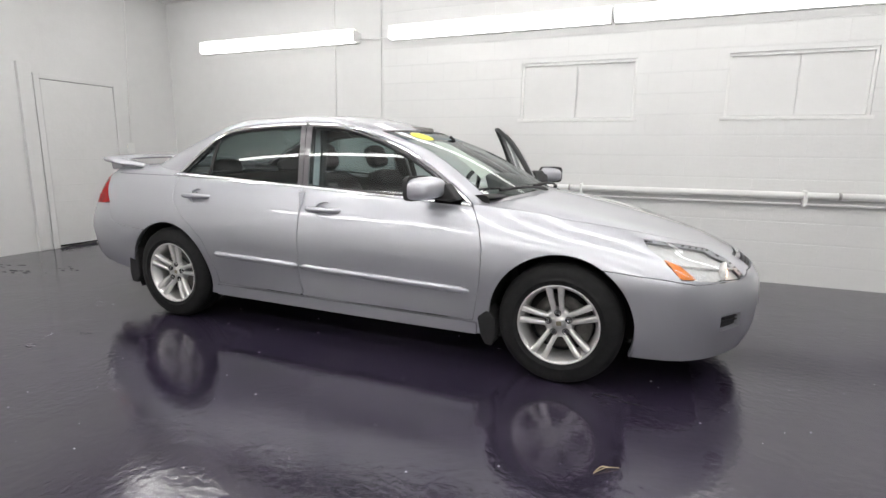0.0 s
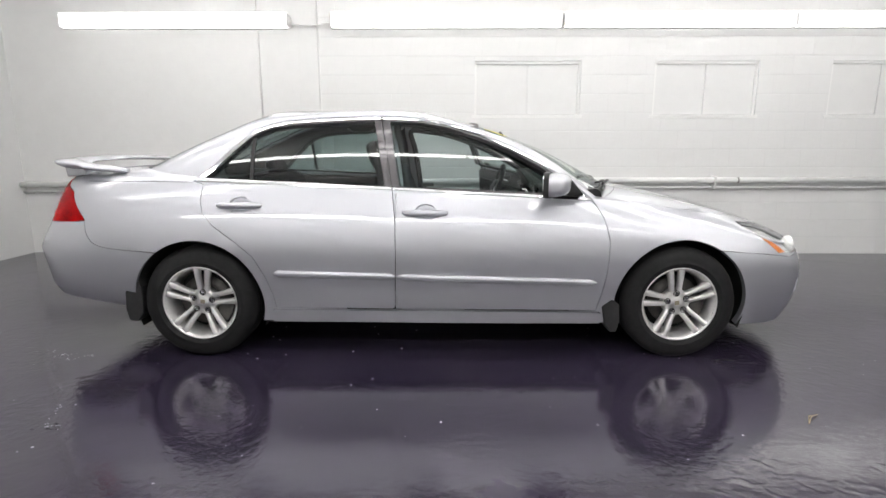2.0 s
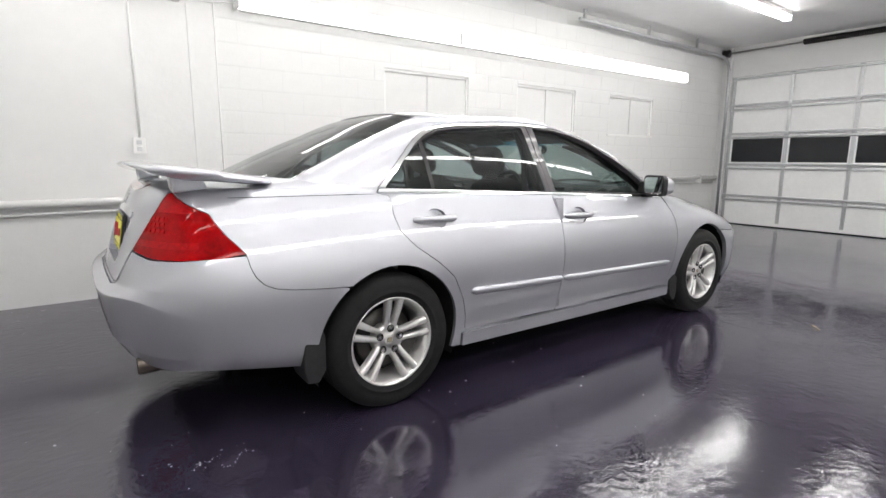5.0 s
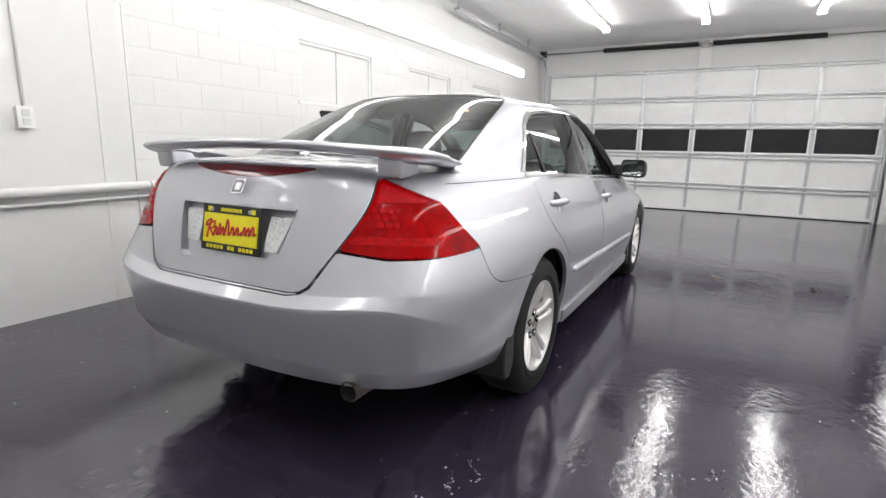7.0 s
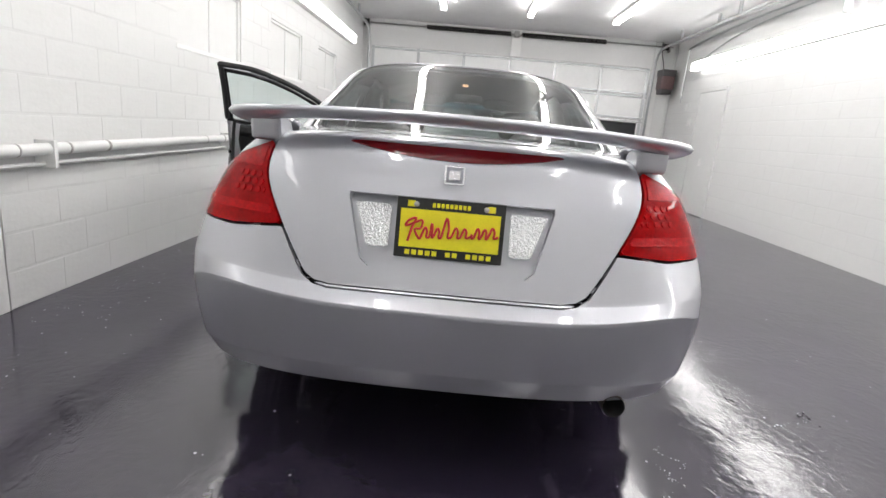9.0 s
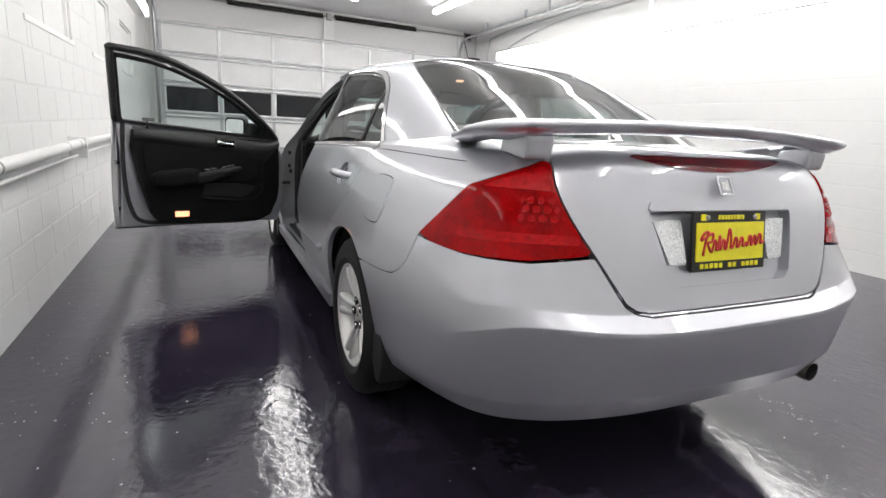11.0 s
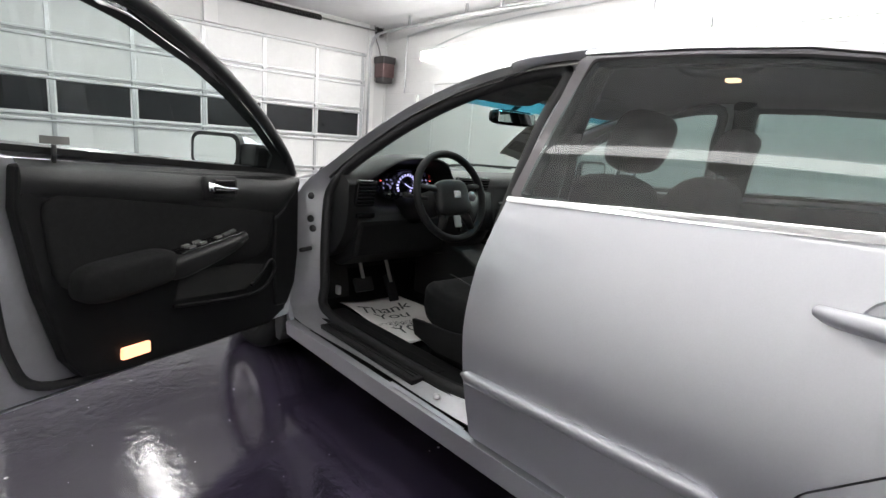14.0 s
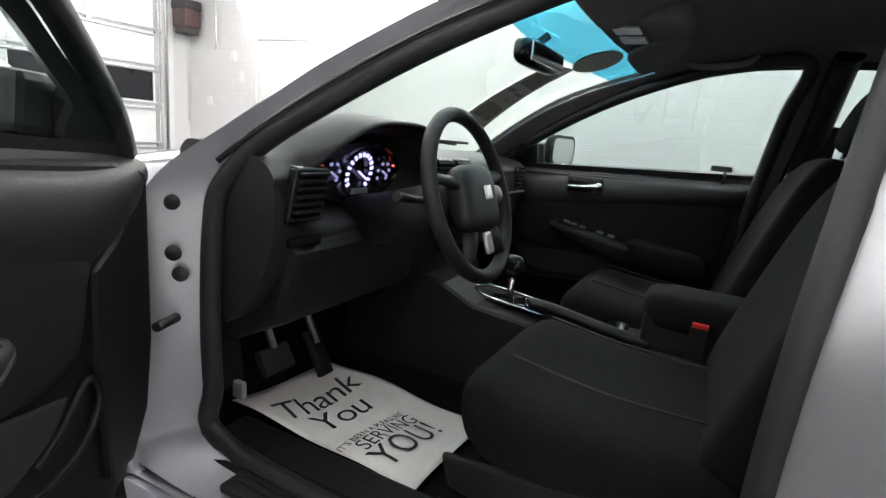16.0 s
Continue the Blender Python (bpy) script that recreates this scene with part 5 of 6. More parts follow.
# wheel wells, mud flaps, underside, exhaust
for sx in (1, -1):
    for sg in (1, -1):
        well = bmesh.new()
        rows = []
        for k in range(25):
            a = radians(-22) + k / 24 * radians(224)
            rr = .385
            rows.append([well.verts.new((sx * AXLE + rr * math.cos(a), sg * y, max(.15, .325 + rr * math.sin(a)))) for y in (.84, .60, .50)])
        for a, c in zip(rows, rows[1:]):
            for j in range(2):
                well.faces.new((a[j], a[j + 1], c[j + 1], c[j])).smooth = True
        well.faces.new([r[2] for r in rows])
        part("arch_liner", well, "liner", car, "black wheel arch liner")
        if sx < 0:
            flap = [(-1.735, .50), (-1.70, .42), (-1.70, .27), (-1.735, .215), (-1.785, .22), (-1.80, .29), (-1.79, .44)]
        else:
            flap = [(.985, .36), (.93, .31), (.95, .21), (.98, .16), (1.02, .16), (1.035, .22), (1.03, .32)]
        part("mud_flap", extrude_outline(flap, "y", sg * .70, sg * .868, .008), "flap", car, "black rubber mud flap")
under = bmesh.new()
box(-2.15, -1.0, -.48, .48, .22, .34, .03, bm=under)
box(1.06, 2.10, -.48, .48, .20, .34, .03, bm=under)
box(-1.0, 1.06, -.80, .80, .19, .234, .01, bm=under)
part("underbody", under, "liner", car, "black underbody")
ex = part("exhaust_pipe", lathe([(.034, -2.375), (.036, -2.37), (.036, -2.20), (.026, -2.15), (.026, -1.9)], "x", 28, (0, -.545, .335)), "exhaust_metal", car, "dull heat-stained exhaust tip")
part("pipe_inside", lathe([(.034, -2.375), (.031, -2.37), (.031, -2.25), (.0, -2.25)], "x", 28, (0, -.545, .335)), "liner", ex)
part("muffler", turned(lathe([(.0, -.30), (.09, -.29), (.105, -.26), (.105, .26), (.09, .29), (.0, .30)], "y", 24), Matrix.Translation((-2.0, -.22, .30)) @ Matrix.Diagonal((1.3, 1, .75, 1))), "steel", ex)

# ---------- car: cabin ----------
M["trim"] = material("charcoal_trim", (.009, .009, .0095), .50, spec=.38, vary=.12, vscale=20, bump=.25, bscale=420, bdist=.002)
M["dash"] = material("dash_vinyl", (.013, .0132, .0138), .46, spec=.40, vary=.10, vscale=15, bump=.3, bscale=380, bdist=.002)
M["lining"] = material("door_lining_plastic", (.0060, .0060, .0065), .5, spec=.20, vary=.12, vscale=20, bump=.25, bscale=420, bdist=.002)
M["fabric"] = material("black_seat_cloth", (.0075, .0075, .008), .9, spec=.2, vary=.2, vscale=60, bump=.4, bscale=700, bdist=.002)
M["headliner"] = material("dark_headliner", (.19, .187, .18), .9, spec=.2, vary=.08, vscale=40)
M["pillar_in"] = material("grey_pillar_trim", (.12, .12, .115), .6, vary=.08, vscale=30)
# lighter copy of the grey trim: light on the front pillars put into the colour
M["pillar_lit"] = material("lit_grey_pillar_trim", (.30, .295, .28), .6, vary=.06, vscale=30)
M["carpet"] = material("black_carpet", (.007, .007, .0075), .95, spec=.1, vary=.3, vscale=120, bump=.6, bscale=600, bdist=.004)
M["gloss"] = material("gloss_black", (.010, .010, .011), .12)
M["silver_plastic"] = material("satin_silver", (.55, .55, .56), .3, .8)
M["dial_glow"] = material("dial_glow", (.5, .5, .7), .5, emit=(.55, .52, 1.0), strength=0.75)
M["dial_dim"] = material("dim_dial", (.3, .3, .5), .5, emit=(.55, .52, 1.0), strength=0.22)
M["red_glow"] = material("red_glow", (.6, .05, .05), .5, emit=(1.0, .12, .10), strength=1.0)
M["buckle"] = material("red_buckle", (.65, .03, .03), .35)
M["courtesy"] = material("courtesy_lamp", (.9, .5, .35), .4, emit=(1.0, .42, .20), strength=1.3)
M["dome"] = material("dome_lamp", (.9, .7, .5), .4, emit=(1.0, .55, .32), strength=3.0)
M["paper"] = material("mat_paper", (.72, .70, .68), .8, vary=.03, vscale=8, bump=.25, bscale=14, bdist=.01)
M["ink"] = material("print_ink", (.02, .02, .025), .6)
M["jamb_paint"] = material("jamb_paint", (.50, .505, .53), .30, .7, .8, vary=.03, vscale=60)


def grid_part(name, rows, mat, parent, label="", flip=False):
    """A smooth sheet over rows of places."""
    bm = bmesh.new()
    vs = [[bm.verts.new(p) for p in r] for r in rows]
    for a, c in zip(vs, vs[1:]):
        for k in range(len(a) - 1):
            q = (a[k], a[k + 1], c[k + 1], c[k])
            bm.faces.new(q[::-1] if flip else q).smooth = True
    bmesh.ops.recalc_face_normals(bm, faces=bm.faces[:])
    return part(name, bm, mat, parent, label)


def pillow(x0, x1, y0, y1, z0, z1, power=4.0, cuts=6, shape=None):
    """A box swollen into a cushion; shape(u, v, w) may shift its places."""
    bm = bmesh.new()
    bmesh.ops.create_cube(bm, size=2)
    bmesh.ops.subdivide_edges(bm, edges=bm.edges[:], cuts=cuts, use_grid_fill=True)
    c = Vector(((x0 + x1) / 2, (y0 + y1) / 2, (z0 + z1) / 2))
    h = Vector(((x1 - x0) / 2, (y1 - y0) / 2, (z1 - z0) / 2))
    for v in bm.verts:
        q = v.co.copy()
        r = (abs(q.x) ** power + abs(q.y) ** power + abs(q.z) ** power) ** (1 / power)
        q /= max(r, 1e-6)
        p = Vector((c.x + q.x * h.x, c.y + q.y * h.y, c.z + q.z * h.z))
        v.co = p + (Vector(shape(q.x, q.y, q.z)) if shape else Vector())
    for f in bm.faces:
        f.smooth = True
    return bm


# inner lining of roof and pillars
part("headliner", both(TOP, np.minimum(roof, TOP.V - 9.55), gap=-.004, out=-.035, lip=False), "headliner", car, "dark cloth headliner")
for sg in (1, -1):
    part("front_pillar_lining", cut(TOP, np.min([roof, 9.56 - TOP.V, TOP.x + .2], axis=0), sg, gap=-.002, out=-.03, lip=False), "pillar_lit", car, "grey pillar trim, paler for the light on it")
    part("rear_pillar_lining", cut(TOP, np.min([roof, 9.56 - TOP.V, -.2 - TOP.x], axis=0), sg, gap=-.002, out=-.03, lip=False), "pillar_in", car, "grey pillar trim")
part("cabin_floor", box(-.98, 1.05, -.70, .70, .235, .262, .01), "carpet", car, "black carpet")
part("toe_board", extrude_outline([(.945, .255), (1.07, .46), (1.09, .46), (1.09, .24)], "y", -.70, .70), "carpet", car)
part("firewall", box(1.06, 1.10, -.66, .66, .24, .86), "liner", car)
part("tunnel", extrude_outline([(-.13, .26), (-.09, .40), (.09, .40), (.13, .26)], "x", -.95, 1.0, .01), "carpet", car)
grid_part("parcel_shelf", [[(x, y, 1.03 + .02 * (1 - (y / .7) ** 2)) for y in np.linspace(-.66, .66, 9)] for x in (-1.18, -1.45, -1.66, -1.80)], "trim", car, "dark rear parcel shelf")
part("rear_bulkhead", box(-1.27, -1.24, -.70, .70, .25, 1.02), "trim", car)

# dashboard
ys = np.linspace(-.715, .715, 45)
rows = []
for y in ys:
    hood_ = math.exp(-abs((y - .375) / .215) ** 4)
    mid = math.exp(-abs(y / .17) ** 4)
    side = 1 - .10 * max(0, abs(y) - .5) / .2
    prof = [(1.085 - .26 * (y / .72) ** 2 * .6, .950), (.96 - .05 * (y / .7) ** 2, .968 + .012 * hood_), (.86, .966 + .060 * hood_), (.76 - .02 * hood_, .958 + .092 * hood_), (.70 - .055 * hood_, .942 + .106 * hood_),
            (.672 - .075 * hood_ + .01 * mid, .915 + .118 * hood_), (.672 + .095 * hood_, .895 + .085 * hood_), (.668 + .125 * hood_, .862 - .01 * hood_), (.672 - .03 * mid + .02 * hood_, .80), (.69 - .06 * mid, .73), (.735 - .09 * mid, .655), (.80 - .13 * mid, .60), (.92 - .2 * mid, .555), (1.03, .54)]
    rows.append([(x, y, z) for x, z in prof])
rows_s = [[tuple(p) for p in smooth_run(r, 4)] for r in rows]
dash = grid_part("dashboard", rows_s, "dash", car, "charcoal dashboard")
for sg in (1, -1):
    end = bmesh.new()
    src = rows_s[-1] if sg > 0 else rows_s[0]
    vs = [end.verts.new((x, y * 1.0, z)) for x, y, z in src]
    end.faces.new(vs)
    part("dash_end", end, "dash", dash)
part("knee_panel", extrude_outline([(.70, .80), (.66, .76), (.70, .60), (.84, .53), (.95, .54), (.86, .70)], "y", .14, .66, .02), "trim", dash)
# instruments
gauge = part("instrument_panel", turned(lathe([(.0, 0), (.165, .0), (.17, -.012)], "x", 40), Matrix.Translation((.738, .375, .915)) @ Matrix.Rotation(radians(-14), 4, "Y") @ Matrix.Diagonal((1, 1.0, .46, 1))), "gloss", dash, "black instrument cluster with lit dials")
for yy, r, n in ((.375, .052, 15), (.478, .028, 6), (.272, .028, 6)):
    for k in range(n):
        a = radians(-40 + k * 260 / (n - 1))
        tick = box(-.002, .002, -.0035, .0035, r * .80, r, .0)
        part("dial_mark", turned(tick, Matrix.Translation((.729, yy, .912)) @ Matrix.Rotation(radians(-14), 4, "Y") @ Matrix.Rotation(a - radians(90), 4, "X")), "dial_glow" if n > 8 else "dial_dim", gauge)
    part("dial_needle", turned(box(-.003, .003, -.002, .002, -.008, r * .72), Matrix.Translation((.727, yy, .912)) @ Matrix.Rotation(radians(-14), 4, "Y") @ Matrix.Rotation(radians(118), 4, "X")), "dial_glow" if n > 8 else "dial_dim", gauge)
    part("dial_rim", turned(lathe([(r + .004, -.003), (r + .008, -.008), (r + .010, -.001)], "x", 32), Matrix.Translation((.735, yy, .912)) @ Matrix.Rotation(radians(-14), 4, "Y")), "gloss", gauge)
for yy in (.52, .235):
    part("warning_lamp", box(.722, .727, yy - .003, yy + .003, .927, .932), "red_glow", gauge, "small red warning lamp")
part("odometer", box(.724, .729, .345, .405, .862, .874), "silver_plastic", gauge)


def vent(x, y, z, w, h, tilt, slats=5):
    v = part("air_vent", turned(box(-.012, .012, -w / 2, w / 2, -h / 2, h / 2, .008, 3), Matrix.Translation((x, y, z)) @ Matrix.Rotation(radians(tilt), 4, "Y")), "gloss", dash, "black louvred air vent")
    for k in range(slats):
        zz = -h / 2 + h * (k + .7) / (slats + .4)
        part("louvre", turned(box(-.020, -.004, -w / 2 + .008, w / 2 - .008, zz - .002, zz + .003, .001), Matrix.Translation((x, y, z)) @ Matrix.Rotation(radians(tilt), 4, "Y")), "trim", v)
    return v


vent(.662, .640, .882, .095, .115, -12, 7)
vent(.668, .065, .925, .105, .062, -12, 4)
vent(.668, -.055, .925, .105, .062, -12, 4)
vent(.675, -.632, .87, .085, .11, -10, 6)
part("switch_bar", box(.662, .676, .585, .675, .775, .795, .004), "gloss", dash)
part("radio_panel", turned(box(-.012, .012, -.12, .12, -.10, .10, .01, 3), Matrix.Translation((.635, 0, .79)) @ Matrix.Rotation(radians(14), 4, "Y")), "gloss", dash, "gloss black radio panel")
part("dash_strip", box(.655, .662, -.70, -.20, .822, .830, .002), "silver_plastic", dash, "thin bright strip")
part("glovebox", extrude_outline([(.663, .80), (.672, .66), (.72, .62), (.74, .80)], "y", -.60, -.18, .012), "dash", dash)

# steering wheel
SW = Matrix.Translation((.425, .365, .895)) @ Matrix.Rotation(radians(19), 4, "Y")
ring = [(0, .183 * math.cos(a), .183 * math.sin(a)) for a in np.linspace(0, math.tau, 64, endpoint=False)]
sw = part("steering_wheel", turned(tube(ring, .0165, 12, closed=True), SW), "trim", car, "black steering wheel with a chrome badge")
padb = pillow(-.035, .030, -.085, .085, -.085, .070, 3.2, 6, lambda u, v, w: (0, -.02 * w * v if w < 0 else .012 * v * w, 0))
part("wheel_pad", turned(padb, SW), "dash", sw)
for y, z, y2, z2 in ((.07, .03, .170, .045), (-.07, .03, -.170, .045), (.045, -.06, .095, -.152), (-.045, -.06, -.095, -.152)):
    part("wheel_spoke", turned(tube([(.0, y, z), (-.004, (y + y2) / 2, (z + z2) / 2), (0, y2, z2)], [.022, .018, .014], 10, flat=.6), SW), "trim", sw)
part("spoke_insert", turned(box(-.022, -.012, -.018, .018, -.135, -.085, .006), SW), "silver_plastic", sw)
part("button_pod", turned(lathe([(.0, -.026), (.018, -.024), (.022, -.016)], "x", 18, (0, -.105, -.005)), SW), "silver_plastic", sw)
em = bmesh.new()
for a, c, z0, z1 in ((-.018, .018, -.016, .016),):
    box(-.043, -.036, a, c, z0, z1, .002, bm=em)
part("wheel_badge", turned(em, SW), "emblem", sw, "chrome badge")
part("steering_column", tube([(.45, .365, .88), (.62, .365, .82), (.80, .365, .77)], [.055, .062, .07], 14), "trim", car)
part("column_stalk", tube([(.52, .42, .875), (.50, .50, .885), (.50, .56, .895)], [.008, .008, .011], 8), "trim", car)
part("column_stalk", tube([(.52, .31, .875), (.50, .23, .885), (.50, .17, .890)], [.008, .008, .011], 8), "trim", car)

# console between the seats
con = part("centre_console", extrude_outline([(.72, .62), (.60, .60), (.50, .555), (.20, .525), (.06, .53), (-.22, .53), (-.22, .28), (.95, .28), (.95, .62)], "y", -.115, .115, .02, seg=3), "trim", car, "black centre console")
part("shift_gate", turned(box(-.12, .10, -.05, .05, -.004, .008, .006), Matrix.Translation((.42, -.005, .555)) @ Matrix.Rotation(radians(6), 4, "Y")), "gloss", con)
part("gate_trim", tube(smooth_run([(.31, .052, .555), (.40, .058, .565), (.50, .052, .575), (.54, 0, .58), (.50, -.056, .575), (.40, -.06, .565), (.31, -.054, .555)], 5), .004, 6), "chrome", con)
part("shift_lever", tube([(.43, .0, .55), (.43, .0, .64)], .011, 10), "chrome", con)
part("shift_knob", pillow(.395, .465, -.024, .024, .63, .70, 2.6, 4), "gloss", con)
part("handbrake", tube(smooth_run([(.02, .075, .548), (.15, .075, .566), (.28, .075, .586), (.345, .075, .590)], 5), [.016] * 16, 10), "trim", con)
part("handbrake_button", lathe([(.0, .012), (.012, .010), (.015, .0)], "x", 12, (.347, .075, .590)), "chrome", con)
part("armrest", pillow(-.26, .06, -.095, .095, .595, .690, 5, 5), "fabric", con, "padded cloth armrest")
part("armrest_box", box(-.24, .05, -.085, .085, .50, .64, .015), "trim", con)
part("cup_holder", lathe([(.0, -.02), (.036, -.02), (.040, .012), (.044, .014)], "z", 22, (.13, -.03, .535)), "gloss", con)


# seats
def front_seat(y0):
    cush = part("front_seat", pillow(-.22, .335, y0 - .25, y0 + .25, .385, .562, 4.5, 8, lambda u, v, w: (0, 0, .055 * (u > 0) * u * u + .028 * abs(v) ** 3 * (w > 0) - .045 * max(0, u - .75) * 4 * (w > 0))), "fabric", car, "black cloth front seat")
    lean = Matrix.Translation((-.13, 0, .52)) @ Matrix.Rotation(radians(-19), 4, "Y") @ Matrix.Translation((.13, 0, -.52))
    part("backrest", turned(pillow(-.25, -.09, y0 - .245, y0 + .245, .47, 1.09, 4.5, 8, lambda u, v, w: (.035 * abs(v) ** 3 * (u > 0), -.035 * v * max(0, w) ** 2, 0)), lean), "fabric", cush)
    part("headrest", turned(pillow(-.225, -.12, y0 - .135, y0 + .135, 1.115, 1.30, 3.2, 6), lean), "fabric", cush)
    for dy in (-.05, .05):
        part("headrest_post", turned(tube([(-.17, y0 + dy, 1.05), (-.17, y0 + dy, 1.15)], .007, 8), lean), "chrome", cush)
    part("seat_base", box(-.18, .27, y0 - .20, y0 + .20, .262, .42, .02), "trim", cush)
    for sg in (1, -1):
        part("side_valance", extrude_outline([(-.20, .36), (.16, .34), (.30, .37), (.32, .43), (.08, .45), (-.18, .50), (-.25, .46)], "y", y0 + sg * .235, y0 + sg * .255, .008), "trim", cush)
    seam = [(-.14, y0 - .13, .588), (.05, y0 - .14, .590), (.24, y0 - .14, .615)]
    part("seam", tube(smooth_run(seam, 4), .003, 5), "trim", cush)
    part("seam", tube(smooth_run([(x, 2 * y0 - y, z) for x, y, z in seam], 4), .003, 5), "trim", cush)
    part("seat_buckle", box(-.10, -.06, y0 - math.copysign(.275, y0) - .014, y0 - math.copysign(.275, y0) + .014, .45, .632, .005), "trim", cush)
    part("buckle_button", box(-.098, -.062, y0 - math.copysign(.275, y0) - .0125, y0 - math.copysign(.275, y0) + .0125, .626, .642, .003), "buckle", cush, "red belt release button")


front_seat(.37)
front_seat(-.37)
bench = part("rear_bench", pillow(-1.02, -.50, -.66, .66, .34, .56, 6, 10, lambda u, v, w: (0, 0, .04 * u * (w > 0))), "fabric", car, "black cloth rear bench")
lean = Matrix.Translation((-1.0, 0, .5)) @ Matrix.Rotation(radians(-22), 4, "Y") @ Matrix.Translation((1.0, 0, -.5))
part("bench_back", turned(pillow(-1.10, -.94, -.66, .66, .46, 1.06, 6, 10), lean), "fabric", bench)
for y0 in (-.37, .37):
    part("bench_headrest", turned(pillow(-1.11, -1.0, y0 - .14, y0 + .14, 1.06, 1.19, 3, 6), lean), "fabric", bench)
for sg in (1, -1):
    part("seat_belt", extrude_outline([(-.30, .45), (-.26, .45), (-.34, 1.16), (-.38, 1.16)], "y", sg * .655, sg * .659), "trim", car, "black seat belt strap")
    part("pillar_cover", tube(smooth_run([(-.285, sg * .745, .28), (-.285, sg * .75, .62), (-.30, sg * .70, .98), (-.33, sg * .59, 1.30), (-.338, sg * .55, 1.36)], 6), [.046] * 25, 10, flat=.7), "trim", car)

# mirror, visors, console over the screen
rv = part("rear_view_mirror", pillow(.395, .445, -.105, .165, 1.212, 1.280, 4, 5, lambda u, v, w: (.01 * v, 0, 0)), "gloss", car, "black rear-view mirror")
part("mirror_face", turned(box(-.003, .003, -.112, .112, -.024, .024, .002), Matrix.Translation((.395, .03, 1.246)) @ Matrix.Rotation(radians(-4), 4, "Z")), "mirror", rv, "mirror glass")
part("mirror_stem", tube([(.44, .02, 1.265), (.435, .01, 1.285), (.41, 0, 1.308)], .011, 8), "black", rv)
for sg in (1, -1):
    vz = part("sun_visor", turned(pillow(-.085, .085, -.19, .19, -.010, .010, 5, 4), Matrix.Translation((.16, sg * .33, 1.318)) @ Matrix.Rotation(radians(24), 4, "Y")), "headliner", car, "dark cloth sun visor")
    part("visor_tag", turned(box(-.02, .02, -.05, .05, -.0125, -.0105), Matrix.Translation((.16, sg * .33, 1.318)) @ Matrix.Rotation(radians(24), 4, "Y")), "pillar_in", vz)
    part("grab_handle", tube(smooth_run([(-.10, -.52, 1.352), (-.06, -.50, 1.322), (.06, -.50, 1.312), (.10, -.52, 1.334)] if sg < 0 else [(-.75, .52, 1.352), (-.70, .50, 1.325), (-.58, .50, 1.325), (-.53, .52, 1.352)], 5), .011, 8), "headliner", car)
ov = part("overhead_console", pillow(.06, .26, -.13, .10, 1.312, 1.372, 5, 4), "headliner", car)
for sg in (1, -1):
    part("map_lamp", box(.17, .235, sg * .058 - .053, sg * .058 + .023, 1.306, 1.314, .003), "silver_plastic", ov, "pale map lamp")
part("dome_lamp", box(-.50, -.46, -.018, .018, 1.372, 1.384, .004), "dome", car, "glowing dome lamp")

# pedals
for y, w, z in ((.47, .05, .40), (.30, .025, .36)):
    pd = part("pedal", turned(box(-.012, .012, -w, w, -.035 if w > .03 else -.07, .035 if w > .03 else .07, .006), Matrix.Translation((.90, y, z)) @ Matrix.Rotation(radians(30), 4, "Y")), "black", car)
    part("pedal_arm", tube([(.905, y, z + .03), (.97, y, z + .16), (1.0, y, z + .26)], .010, 8), "steel", pd)
part("hood_release", box(.80, .83, .655, .67, .40, .44, .004), "silver_plastic", car)

# ---------- driver's door opening ----------
outer = [(.905, .842, .30), (.925, .856, .45), (.932, .860, .62), (.912, .842, .80), (.870, .808, .905), (.765, .748, 1.0), (.595, .702, 1.113), (.425, .670, 1.205), (.245, .640, 1.280), (.062, .612, 1.336), (-.10, .598, 1.362), (-.325, .592, 1.370), (-.30, .680, 1.20), (-.262, .772, .975), (-.243, .850, .80), (-.24, .872, .62), (-.247, .850, .40), (-.25, .830, .305), (.30, .830, .298)]
inner = [(.795, .735, .335), (.822, .735, .46), (.830, .735, .62), (.828, .730, .80), (.808, .722, .890), (.715, .694, .985), (.550, .654, 1.092), (.385, .624, 1.180), (.215, .596, 1.252), (.045, .572, 1.306), (-.10, .560, 1.332), (-.245, .562, 1.334), (-.218, .622, 1.19), (-.190, .690, .985), (-.170, .735, .80), (-.164, .742, .62), (-.164, .742, .42), (-.135, .742, .335), (.30, .742, .312)]
so, si = smooth_run(outer, 5, True), smooth_run(inner, 5, True)
